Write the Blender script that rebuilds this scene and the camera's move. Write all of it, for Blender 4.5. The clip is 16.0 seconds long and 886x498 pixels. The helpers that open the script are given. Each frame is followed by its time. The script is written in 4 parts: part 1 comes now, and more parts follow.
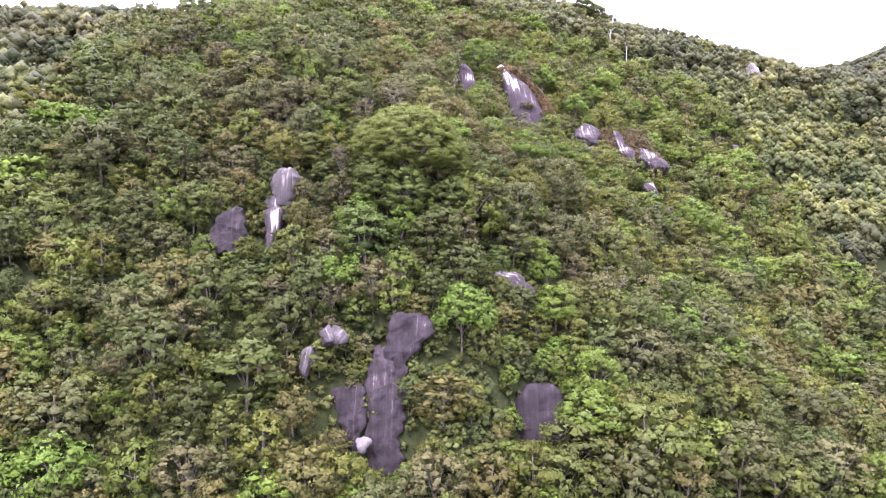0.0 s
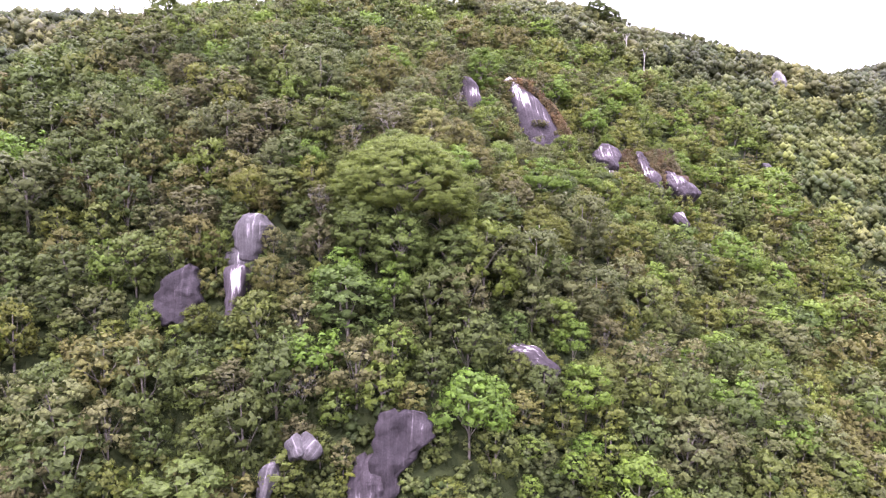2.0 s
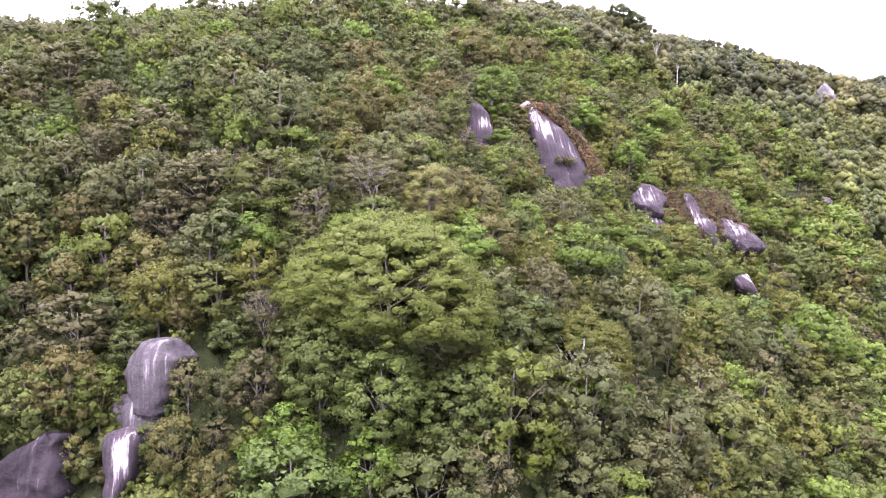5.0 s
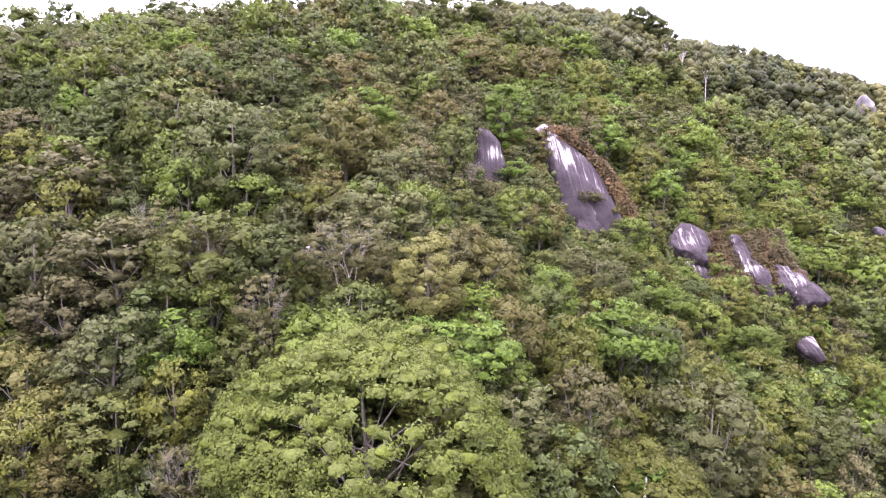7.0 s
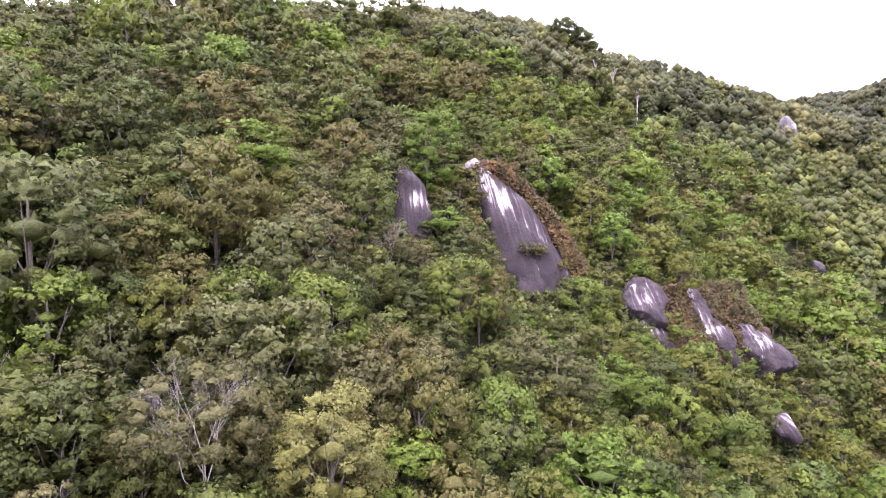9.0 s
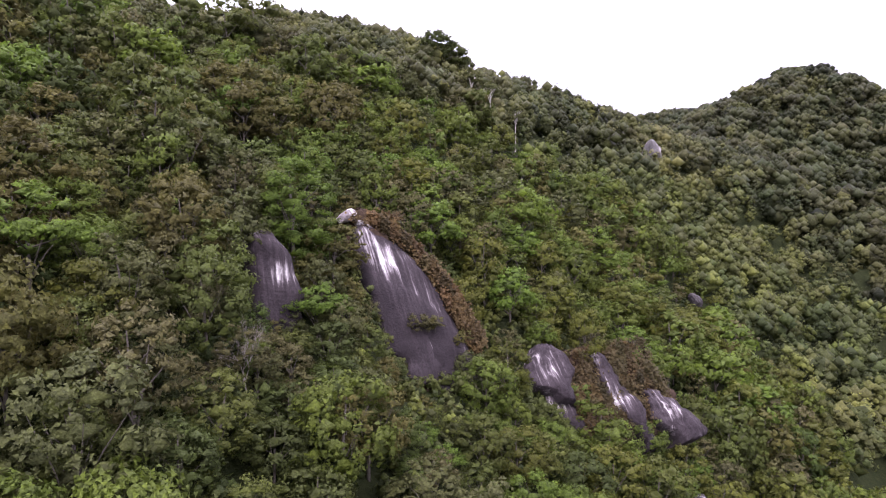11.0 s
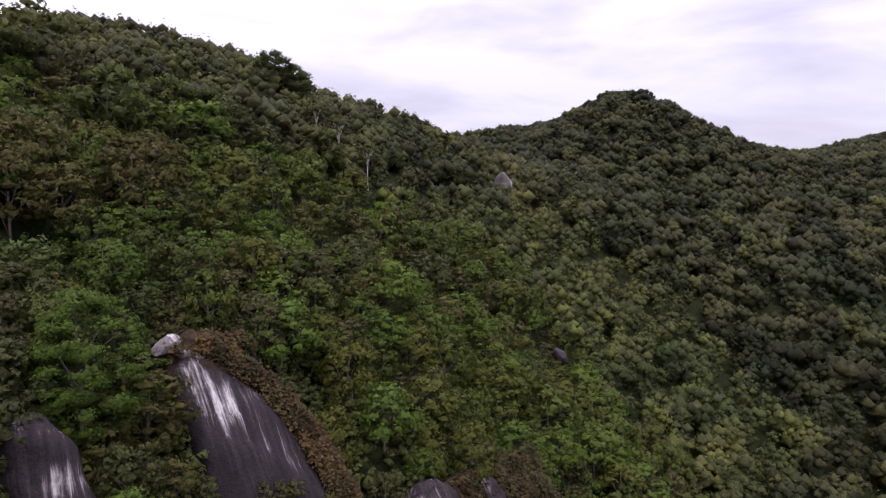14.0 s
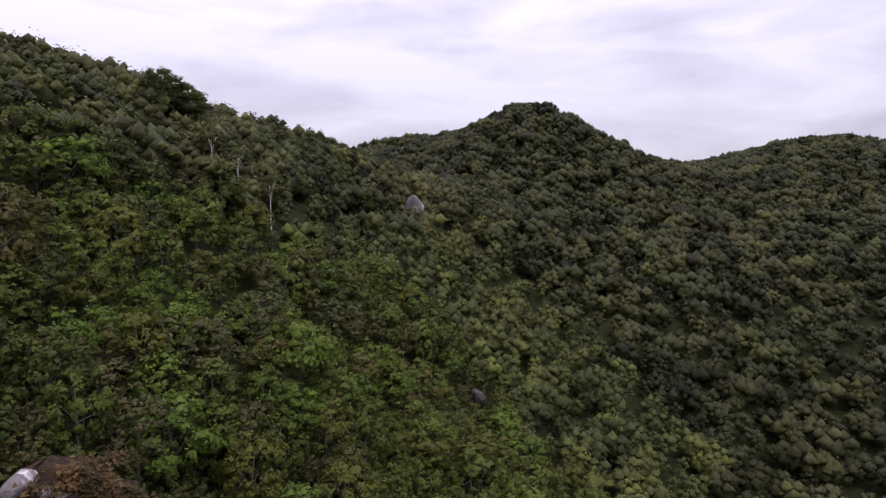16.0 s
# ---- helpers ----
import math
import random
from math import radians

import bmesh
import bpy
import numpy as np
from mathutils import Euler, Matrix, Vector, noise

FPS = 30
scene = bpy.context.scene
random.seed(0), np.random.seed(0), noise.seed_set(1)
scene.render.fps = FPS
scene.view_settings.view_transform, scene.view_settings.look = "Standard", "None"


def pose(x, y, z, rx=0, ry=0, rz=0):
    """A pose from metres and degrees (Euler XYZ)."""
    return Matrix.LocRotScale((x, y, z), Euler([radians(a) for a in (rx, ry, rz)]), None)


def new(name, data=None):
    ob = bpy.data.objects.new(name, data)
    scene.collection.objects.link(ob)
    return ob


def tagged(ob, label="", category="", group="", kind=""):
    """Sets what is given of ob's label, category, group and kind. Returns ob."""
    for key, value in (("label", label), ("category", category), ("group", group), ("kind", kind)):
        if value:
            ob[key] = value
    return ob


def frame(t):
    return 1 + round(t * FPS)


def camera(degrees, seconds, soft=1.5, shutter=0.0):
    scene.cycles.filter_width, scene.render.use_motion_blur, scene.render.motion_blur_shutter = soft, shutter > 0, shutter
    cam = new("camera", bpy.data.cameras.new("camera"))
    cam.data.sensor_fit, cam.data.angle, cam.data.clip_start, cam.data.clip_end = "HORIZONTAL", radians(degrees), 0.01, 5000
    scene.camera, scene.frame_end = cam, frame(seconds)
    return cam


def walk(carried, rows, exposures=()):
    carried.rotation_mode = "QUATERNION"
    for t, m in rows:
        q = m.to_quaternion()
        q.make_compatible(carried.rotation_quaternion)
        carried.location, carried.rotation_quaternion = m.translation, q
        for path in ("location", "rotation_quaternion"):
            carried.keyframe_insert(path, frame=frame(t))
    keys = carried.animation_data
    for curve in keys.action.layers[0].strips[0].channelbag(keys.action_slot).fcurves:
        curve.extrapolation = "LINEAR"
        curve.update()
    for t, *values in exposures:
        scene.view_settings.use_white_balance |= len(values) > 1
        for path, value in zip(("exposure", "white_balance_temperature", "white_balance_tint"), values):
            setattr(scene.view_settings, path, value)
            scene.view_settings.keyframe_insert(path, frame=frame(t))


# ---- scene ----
cam = camera(68.1, 16.0, 1.15)
EXPOSURES = [(0.0, 2.62, 5850, 41), (7.0, 2.44, 5950, 42), (9.7, 1.97, 6000, 39), (11.8, 0.76, 6000, 35), (16.0, -0.02, 6060, 30)]
METRES, EYE, TILT, LEAN, TURN = 160.0, 60.0, -4.5, 0.0, 0.0
ROWS = [
    (0.0, 0.0, 0.0, 0.0, 0.0, 0.0, -0.0),
    (0.5, -0.0003, 0.0347, 0.0147, 0.02, 0.0, -0.01),
    (1.0, -0.0007, 0.0693, 0.0294, 0.03, 0.02, -0.02),
    (1.5, -0.001, 0.1022, 0.0433, 0.04, 0.03, -0.01),
    (2.0, -0.0014, 0.1367, 0.0581, 0.04, 0.03, -0.01),
    (2.5, -0.0017, 0.1713, 0.0725, 0.04, 0.04, -0.0),
    (3.0, -0.002, 0.2059, 0.0872, 0.05, 0.04, 0.01),
    (3.5, -0.0023, 0.2387, 0.1012, 0.07, 0.04, 0.03),
    (4.0, -0.0026, 0.2732, 0.1159, 0.07, 0.05, 0.03),
    (6.5, -0.0049, 0.4442, 0.1875, 0.11, 0.04, 0.05),
    (7.0, -0.0055, 0.4786, 0.2022, 0.07, 0.03, 0.04),
    (7.5, -0.006, 0.5113, 0.216, -0.36, 0.02, 0.08),
    (8.0, -0.0061, 0.5456, 0.2307, -2.2, -0.02, 0.19),
    (8.5, -0.0063, 0.5801, 0.2455, -4.93, -0.03, 0.38),
    (9.0, -0.0059, 0.6128, 0.26, -7.71, -0.05, 0.57),
    (9.5, -0.005, 0.6418, 0.2738, -10.7, -0.12, 0.77),
    (12.0, 0.0073, 0.7644, 0.3432, -25.03, -0.56, 1.64),
    (12.5, 0.0115, 0.7831, 0.3567, -27.32, -0.68, 1.76),
    (13.0, 0.0164, 0.8007, 0.3699, -30.49, -0.79, 1.95),
    (13.5, 0.0214, 0.8159, 0.3825, -32.79, -0.89, 2.06),
    (14.0, 0.0269, 0.8309, 0.3955, -34.39, -0.96, 2.14),
    (14.5, 0.0326, 0.8446, 0.4083, -36.08, -1.05, 2.25),
    (15.0, 0.0389, 0.8563, 0.4218, -38.32, -1.18, 2.32),
    (15.5, 0.0446, 0.8674, 0.4339, -40.52, -1.3, 2.41),
    (16.0, 0.0508, 0.8781, 0.4466, -42.73, -1.4, 2.53),
]
walk(cam, [(t, pose(0, 0, EYE, TILT, LEAN, TURN) @ pose(METRES * x, METRES * y, METRES * z, 90 + pitch, roll, yaw)) for t, x, y, z, yaw, pitch, roll in ROWS], EXPOSURES)

# ---------- sky and light ----------
world = bpy.data.worlds.new("overcast_sky")
scene.world = world
world.use_nodes = True
wn, wl = world.node_tree.nodes, world.node_tree.links
SUN_ELEVATION, SUN_TURN = 58.0, 200.0
sky = wn.new("ShaderNodeTexSky")
sky.sky_type, sky.sun_disc = "NISHITA", False
sky.sun_elevation, sky.sun_rotation = radians(SUN_ELEVATION), radians(SUN_TURN)
coords = wn.new("ShaderNodeTexCoord")
flat = wn.new("ShaderNodeMapping")
flat.inputs["Scale"].default_value = (2.2, 2.2, 8.0)
wl.new(coords.outputs["Generated"], flat.inputs["Vector"])
streaks = wn.new("ShaderNodeTexNoise")
streaks.inputs["Scale"].default_value, streaks.inputs["Detail"].default_value = 1.7, 6.0
streaks.inputs["Roughness"].default_value, streaks.inputs["Distortion"].default_value = 0.52, 0.35
wl.new(flat.outputs["Vector"], streaks.inputs["Vector"])
cloud = wn.new("ShaderNodeValToRGB")
cloud.color_ramp.elements[0].position, cloud.color_ramp.elements[0].color = 0.42, (0.985, 1.0, 1.005, 1)
cloud.color_ramp.elements[1].position, cloud.color_ramp.elements[1].color = 0.72, (0.70, 0.70, 0.735, 1)
wl.new(streaks.outputs["Fac"], cloud.inputs["Fac"])
cover = wn.new("ShaderNodeBackground")
# an overcast sky is brightest overhead
above = wn.new("ShaderNodeSeparateXYZ")
wl.new(coords.outputs["Generated"], above.inputs["Vector"])
dome = wn.new("ShaderNodeMapRange")
dome.inputs["To Min"].default_value, dome.inputs["To Max"].default_value = 0.74, 2.45
wl.new(above.outputs["Z"], dome.inputs["Value"])
wl.new(dome.outputs["Result"], cover.inputs["Strength"])
wl.new(cloud.outputs["Color"], cover.inputs["Color"])
clear = wn.new("ShaderNodeBackground")
clear.inputs["Strength"].default_value = 0.08
wl.new(sky.outputs["Color"], clear.inputs["Color"])
veil = wn.new("ShaderNodeMixShader")
veil.inputs["Fac"].default_value = 0.85
wl.new(clear.outputs["Background"], veil.inputs[1])
wl.new(cover.outputs["Background"], veil.inputs[2])
wout = wn.get("World Output") or wn.new("ShaderNodeOutputWorld")
wl.new(veil.outputs["Shader"], wout.inputs["Surface"])

sun = new("sun", bpy.data.lights.new("sun", "SUN"))
sun.data.energy, sun.data.angle, sun.data.color = 1.3, radians(14), (1.0, 0.96, 0.9)
sun.matrix_world = pose(0, 0, 300, 90 - SUN_ELEVATION, 0, 180 - SUN_TURN)


# ---------- materials ----------
def material(name):
    m = bpy.data.materials.new(name)
    m.use_nodes = True
    n = m.node_tree.nodes
    n.clear()
    return m, n, m.node_tree.links, n.new("ShaderNodeOutputMaterial")


def node(n, kind, **values):
    made = n.new(kind)
    for key, value in values.items():
        made.inputs[key.replace("_", " ")].default_value = value
    return made


def leaf_material(name, colour, spread=0.17, hue=0.012, cell=0.0, gloss=0.55, leaf=0.16):
    """Leaves: tree to tree by Object Info (or by a cell of the plan in joined woods), leaf to leaf by island, and a clump-sized mottle."""
    m, n, l, out = material(name)
    where = n.new("ShaderNodeNewGeometry")
    if cell:
        patch = n.new("ShaderNodeTexVoronoi")
        patch.voronoi_dimensions = "2D"
        patch.inputs["Scale"].default_value = 1 / cell
        l.new(where.outputs["Position"], patch.inputs["Vector"])
        split = n.new("ShaderNodeSeparateColor")
        l.new(patch.outputs["Color"], split.inputs["Color"])
        tree_a, tree_b = split.outputs[0], split.outputs[1]
    else:
        info = n.new("ShaderNodeObjectInfo")
        tree_a = info.outputs["Random"]
        shuffle = n.new("ShaderNodeMath")
        shuffle.operation = "MULTIPLY"
        shuffle.inputs[1].default_value = 17.31
        l.new(tree_a, shuffle.inputs[0])
        frac = n.new("ShaderNodeMath")
        frac.operation = "FRACT"
        l.new(shuffle.outputs[0], frac.inputs[0])
        tree_b = frac.outputs[0]
    mottle = node(n, "ShaderNodeTexNoise", Scale=0.9, Detail=2.0)
    l.new(where.outputs["Position"], mottle.inputs["Vector"])

    def ranged(source, low, high, a=0.0, b=1.0):
        r = node(n, "ShaderNodeMapRange", From_Min=a, From_Max=b, To_Min=low, To_Max=high)
        l.new(source, r.inputs["Value"])
        return r.outputs["Result"]

    def times(a, b):
        r = n.new("ShaderNodeMath")
        r.operation = "MULTIPLY"
        l.new(a, r.inputs[0])
        l.new(b, r.inputs[1])
        return r.outputs[0]

    value = times(ranged(tree_a, 1 - spread, 1 + spread), ranged(where.outputs["Random Per Island"], 0.9, 1.1))
    value = times(value, ranged(mottle.outputs["Fac"], 0.84, 1.16, 0.3, 0.7))
    # single leaves, and the shade between them painted darker into the colour
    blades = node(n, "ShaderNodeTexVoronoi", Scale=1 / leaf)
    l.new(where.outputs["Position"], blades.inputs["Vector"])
    blade = n.new("ShaderNodeSeparateColor")
    l.new(blades.outputs["Color"], blade.inputs["Color"])
    value = times(value, ranged(blade.outputs[0], 0.85, 1.17))
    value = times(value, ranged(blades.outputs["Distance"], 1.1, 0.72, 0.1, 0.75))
    lift = node(n, "ShaderNodeBump", Strength=0.6, Distance=leaf * 0.8)
    lift.invert = True
    l.new(blades.outputs["Distance"], lift.inputs["Height"])
    tone = node(n, "ShaderNodeHueSaturation", Color=(*colour, 1))
    if cell:
        stands = n.new("ShaderNodeValToRGB")
        stands.color_ramp.interpolation = "CONSTANT"
        stands.color_ramp.elements[0].position, stands.color_ramp.elements[0].color = 0.0, (colour[0] * 1.22, colour[1] * 1.26, colour[2] * 1.05, 1)
        stands.color_ramp.elements[1].position, stands.color_ramp.elements[1].color = 0.18, (*colour, 1)
        e = stands.color_ramp.elements.new(0.55)
        e.color = (colour[0] * 0.76, colour[1] * 0.8, colour[2] * 0.85, 1)
        e = stands.color_ramp.elements.new(0.82)
        e.color = (colour[0] * 1.08, colour[1] * 0.98, colour[2] * 1.1, 1)
        l.new(tree_b, stands.inputs["Fac"])
        drift = node(n, "ShaderNodeTexNoise", Scale=0.022, Detail=3.0, Roughness=0.6)
        l.new(where.outputs["Position"], drift.inputs["Vector"])
        broad = n.new("ShaderNodeValToRGB")
        broad.color_ramp.elements[0].position, broad.color_ramp.elements[0].color = 0.36, (0.72, 0.82, 0.78, 1)
        broad.color_ramp.elements[1].position, broad.color_ramp.elements[1].color = 0.64, (1.16, 1.12, 1.0, 1)
        l.new(drift.outputs["Fac"], broad.inputs["Fac"])
        blend = n.new("ShaderNodeMix")
        blend.data_type, blend.blend_type = "RGBA", "MULTIPLY"
        blend.inputs[0].default_value = 1.0
        l.new(stands.outputs["Color"], blend.inputs[6])
        l.new(broad.outputs["Color"], blend.inputs[7])
        l.new(blend.outputs[2], tone.inputs["Color"])
    l.new(ranged(tree_b, 0.5 - hue, 0.5 + hue * 0.6), tone.inputs["Hue"])
    l.new(ranged(where.outputs["Random Per Island"], 0.9, 1.05), tone.inputs["Saturation"])
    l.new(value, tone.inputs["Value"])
    face = node(n, "ShaderNodeBsdfPrincipled", Roughness=gloss)
    face.inputs["Specular IOR Level"].default_value = 0.12
    l.new(tone.outputs["Color"], face.inputs["Base Color"])
    l.new(lift.outputs["Normal"], face.inputs["Normal"])
    through_leaf = n.new("ShaderNodeBsdfTranslucent")
    l.new(tone.outputs["Color"], through_leaf.inputs["Color"])
    mix = n.new("ShaderNodeMixShader")
    mix.inputs["Fac"].default_value = 0.38
    l.new(face.outputs[0], mix.inputs[1])
    l.new(through_leaf.outputs[0], mix.inputs[2])
    l.new(mix.outputs[0], out.inputs["Surface"])
    return m


def mottled_material(name, dark, light, scale=2.0, rough=0.9, bump=0.3, distance=0.1):
    m, n, l, out = material(name)
    where = n.new("ShaderNodeNewGeometry")
    big = node(n, "ShaderNodeTexNoise", Scale=scale, Detail=6.0, Roughness=0.65)
    l.new(where.outputs["Position"], big.inputs["Vector"])
    ramp = n.new("ShaderNodeValToRGB")
    ramp.color_ramp.elements[0].position, ramp.color_ramp.elements[0].color = 0.3, (*dark, 1)
    ramp.color_ramp.elements[1].position, ramp.color_ramp.elements[1].color = 0.7, (*light, 1)
    l.new(big.outputs["Fac"], ramp.inputs["Fac"])
    fine = node(n, "ShaderNodeTexNoise", Scale=scale * 6, Detail=4.0)
    l.new(where.outputs["Position"], fine.inputs["Vector"])
    relief_node = node(n, "ShaderNodeBump", Strength=bump, Distance=distance)
    l.new(fine.outputs["Fac"], relief_node.inputs["Height"])
    face = node(n, "ShaderNodeBsdfPrincipled", Roughness=rough)
    face.inputs["Specular IOR Level"].default_value = 0.1
    l.new(ramp.outputs["Color"], face.inputs["Base Color"])
    l.new(relief_node.outputs["Normal"], face.inputs["Normal"])
    l.new(face.outputs[0], out.inputs["Surface"])
    return m


def rock_material(name, pale=0.5, lean=0.0, wash=0.0, dark=1.0, ink=(0.0180, 0.0140, 0.0156), stains=()):
    """Dark granite with pale mineral streaks that run down the face (the rock's own z), thickest in its stains (x, z, half width, half height, strength)."""
    m, n, l, out = material(name)
    own = n.new("ShaderNodeTexCoord")
    place = n.new("ShaderNodeMapping")
    place.inputs["Scale"].default_value = (1.5, 0.7, 0.065)
    place.inputs["Rotation"].default_value = (0, radians(lean), 0)
    l.new(own.outputs["Object"], place.inputs["Vector"])
    runs = node(n, "ShaderNodeTexNoise", Scale=1.0, Detail=7.0, Roughness=0.72, Distortion=0.3)
    l.new(place.outputs["Vector"], runs.inputs["Vector"])
    blot = node(n, "ShaderNodeTexNoise", Scale=0.16, Detail=3.0, Roughness=0.5)
    l.new(own.outputs["Object"], blot.inputs["Vector"])
    split = n.new("ShaderNodeSeparateXYZ")
    l.new(own.outputs["Object"], split.inputs["Vector"])
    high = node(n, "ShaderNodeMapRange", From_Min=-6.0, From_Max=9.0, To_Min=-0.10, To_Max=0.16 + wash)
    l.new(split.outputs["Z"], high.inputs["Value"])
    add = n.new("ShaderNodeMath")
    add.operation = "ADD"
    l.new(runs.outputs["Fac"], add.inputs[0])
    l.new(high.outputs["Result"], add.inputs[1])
    soft = node(n, "ShaderNodeMapRange", From_Min=0.3, From_Max=0.7, To_Min=-0.12, To_Max=0.12)
    l.new(blot.outputs["Fac"], soft.inputs["Value"])
    total = n.new("ShaderNodeMath")
    total.operation = "ADD"
    l.new(add.outputs[0], total.inputs[0])
    l.new(soft.outputs["Result"], total.inputs[1])
    for sx, sz, rx, rz, strength in stains:
        spot = n.new("ShaderNodeMapping")
        spot.vector_type = "TEXTURE"
        spot.inputs["Location"].default_value, spot.inputs["Scale"].default_value = (sx, 0, sz), (rx, 1000, rz)
        l.new(own.outputs["Object"], spot.inputs["Vector"])
        far = n.new("ShaderNodeVectorMath")
        far.operation = "LENGTH"
        l.new(spot.outputs["Vector"], far.inputs[0])
        wet = node(n, "ShaderNodeMapRange", From_Min=0.1, From_Max=1.0, To_Min=strength, To_Max=0.0)
        l.new(far.outputs["Value"], wet.inputs["Value"])
        more = n.new("ShaderNodeMath")
        more.operation = "ADD"
        l.new(total.outputs[0], more.inputs[0])
        l.new(wet.outputs["Result"], more.inputs[1])
        total = more
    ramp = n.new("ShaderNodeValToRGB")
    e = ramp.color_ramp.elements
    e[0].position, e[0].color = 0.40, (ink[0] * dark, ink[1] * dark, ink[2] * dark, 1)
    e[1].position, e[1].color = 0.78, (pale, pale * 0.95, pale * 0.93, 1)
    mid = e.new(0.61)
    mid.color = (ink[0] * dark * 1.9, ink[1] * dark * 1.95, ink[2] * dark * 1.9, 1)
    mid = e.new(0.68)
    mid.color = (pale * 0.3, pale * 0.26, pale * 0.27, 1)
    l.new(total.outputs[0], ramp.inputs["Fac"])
    grain = node(n, "ShaderNodeTexNoise", Scale=3.5, Detail=8.0, Roughness=0.7)
    l.new(own.outputs["Object"], grain.inputs["Vector"])
    grey = node(n, "ShaderNodeMapRange", From_Min=0.3, From_Max=0.7, To_Min=0.7, To_Max=1.3)
    l.new(grain.outputs["Fac"], grey.inputs["Value"])
    tone = n.new("ShaderNodeHueSaturation")
    l.new(ramp.outputs["Color"], tone.inputs["Color"])
    l.new(grey.outputs["Result"], tone.inputs["Value"])
    relief_node = node(n, "ShaderNodeBump", Strength=0.7, Distance=0.4)
    l.new(grain.outputs["Fac"], relief_node.inputs["Height"])
    face = node(n, "ShaderNodeBsdfPrincipled", Roughness=0.8)
    face.inputs["Specular IOR Level"].default_value = 0.15
    l.new(tone.outputs["Color"], face.inputs["Base Color"])
    l.new(relief_node.outputs["Normal"], face.inputs["Normal"])
    l.new(face.outputs[0], out.inputs["Surface"])
    return m


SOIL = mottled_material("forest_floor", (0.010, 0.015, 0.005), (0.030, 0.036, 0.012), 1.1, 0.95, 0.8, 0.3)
BARK = mottled_material("grey_bark", (0.045, 0.038, 0.031), (0.13, 0.115, 0.095), 3.0, 0.9)
PALE_BARK = mottled_material("pale_bark", (0.30, 0.27, 0.24), (0.58, 0.54, 0.50), 2.5, 0.85)
TWIGS = mottled_material("grey_twigs", (0.10, 0.09, 0.078), (0.25, 0.225, 0.195), 2.5, 0.85)
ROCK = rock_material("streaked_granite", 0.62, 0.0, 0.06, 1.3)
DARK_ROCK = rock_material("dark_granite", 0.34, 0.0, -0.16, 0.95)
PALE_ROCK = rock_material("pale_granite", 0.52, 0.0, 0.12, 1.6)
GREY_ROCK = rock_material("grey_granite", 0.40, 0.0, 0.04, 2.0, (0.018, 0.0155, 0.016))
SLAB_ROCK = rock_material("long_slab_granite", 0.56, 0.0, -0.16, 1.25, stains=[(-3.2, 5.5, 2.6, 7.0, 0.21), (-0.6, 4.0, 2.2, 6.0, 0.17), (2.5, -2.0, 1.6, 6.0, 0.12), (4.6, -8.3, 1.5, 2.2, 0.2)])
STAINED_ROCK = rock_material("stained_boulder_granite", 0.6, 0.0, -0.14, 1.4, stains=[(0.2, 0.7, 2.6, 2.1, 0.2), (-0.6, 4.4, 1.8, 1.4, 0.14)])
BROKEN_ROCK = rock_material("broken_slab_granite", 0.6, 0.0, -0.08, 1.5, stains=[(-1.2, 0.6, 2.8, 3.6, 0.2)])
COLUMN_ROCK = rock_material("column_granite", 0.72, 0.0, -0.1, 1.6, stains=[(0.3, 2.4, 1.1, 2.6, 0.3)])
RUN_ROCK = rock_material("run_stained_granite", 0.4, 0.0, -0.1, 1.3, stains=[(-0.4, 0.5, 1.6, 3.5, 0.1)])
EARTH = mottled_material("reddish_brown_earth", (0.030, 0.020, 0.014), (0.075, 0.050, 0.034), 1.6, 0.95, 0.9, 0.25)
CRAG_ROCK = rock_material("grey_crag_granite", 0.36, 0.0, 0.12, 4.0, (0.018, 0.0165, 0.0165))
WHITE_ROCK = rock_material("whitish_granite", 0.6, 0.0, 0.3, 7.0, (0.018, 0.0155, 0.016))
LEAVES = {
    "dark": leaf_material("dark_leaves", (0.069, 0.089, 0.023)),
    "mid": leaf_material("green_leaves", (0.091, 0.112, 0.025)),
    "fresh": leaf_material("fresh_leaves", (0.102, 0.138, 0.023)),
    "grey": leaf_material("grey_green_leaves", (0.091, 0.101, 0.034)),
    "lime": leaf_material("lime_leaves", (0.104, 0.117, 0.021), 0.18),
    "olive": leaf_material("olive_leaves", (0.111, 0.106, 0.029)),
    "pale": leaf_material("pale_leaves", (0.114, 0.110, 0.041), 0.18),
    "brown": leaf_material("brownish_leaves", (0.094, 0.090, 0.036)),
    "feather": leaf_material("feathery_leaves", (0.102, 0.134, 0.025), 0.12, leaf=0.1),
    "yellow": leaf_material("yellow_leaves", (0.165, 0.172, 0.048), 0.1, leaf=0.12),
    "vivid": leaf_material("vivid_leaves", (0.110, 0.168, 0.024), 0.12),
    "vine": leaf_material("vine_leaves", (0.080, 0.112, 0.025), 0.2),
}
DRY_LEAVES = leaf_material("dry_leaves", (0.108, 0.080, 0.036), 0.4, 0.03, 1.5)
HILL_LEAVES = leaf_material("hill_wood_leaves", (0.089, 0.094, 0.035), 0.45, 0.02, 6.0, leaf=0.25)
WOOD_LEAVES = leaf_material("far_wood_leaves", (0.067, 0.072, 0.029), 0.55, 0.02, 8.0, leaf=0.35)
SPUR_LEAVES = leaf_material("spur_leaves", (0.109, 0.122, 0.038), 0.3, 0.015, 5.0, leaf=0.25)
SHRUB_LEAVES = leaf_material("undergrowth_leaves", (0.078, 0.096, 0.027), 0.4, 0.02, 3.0)


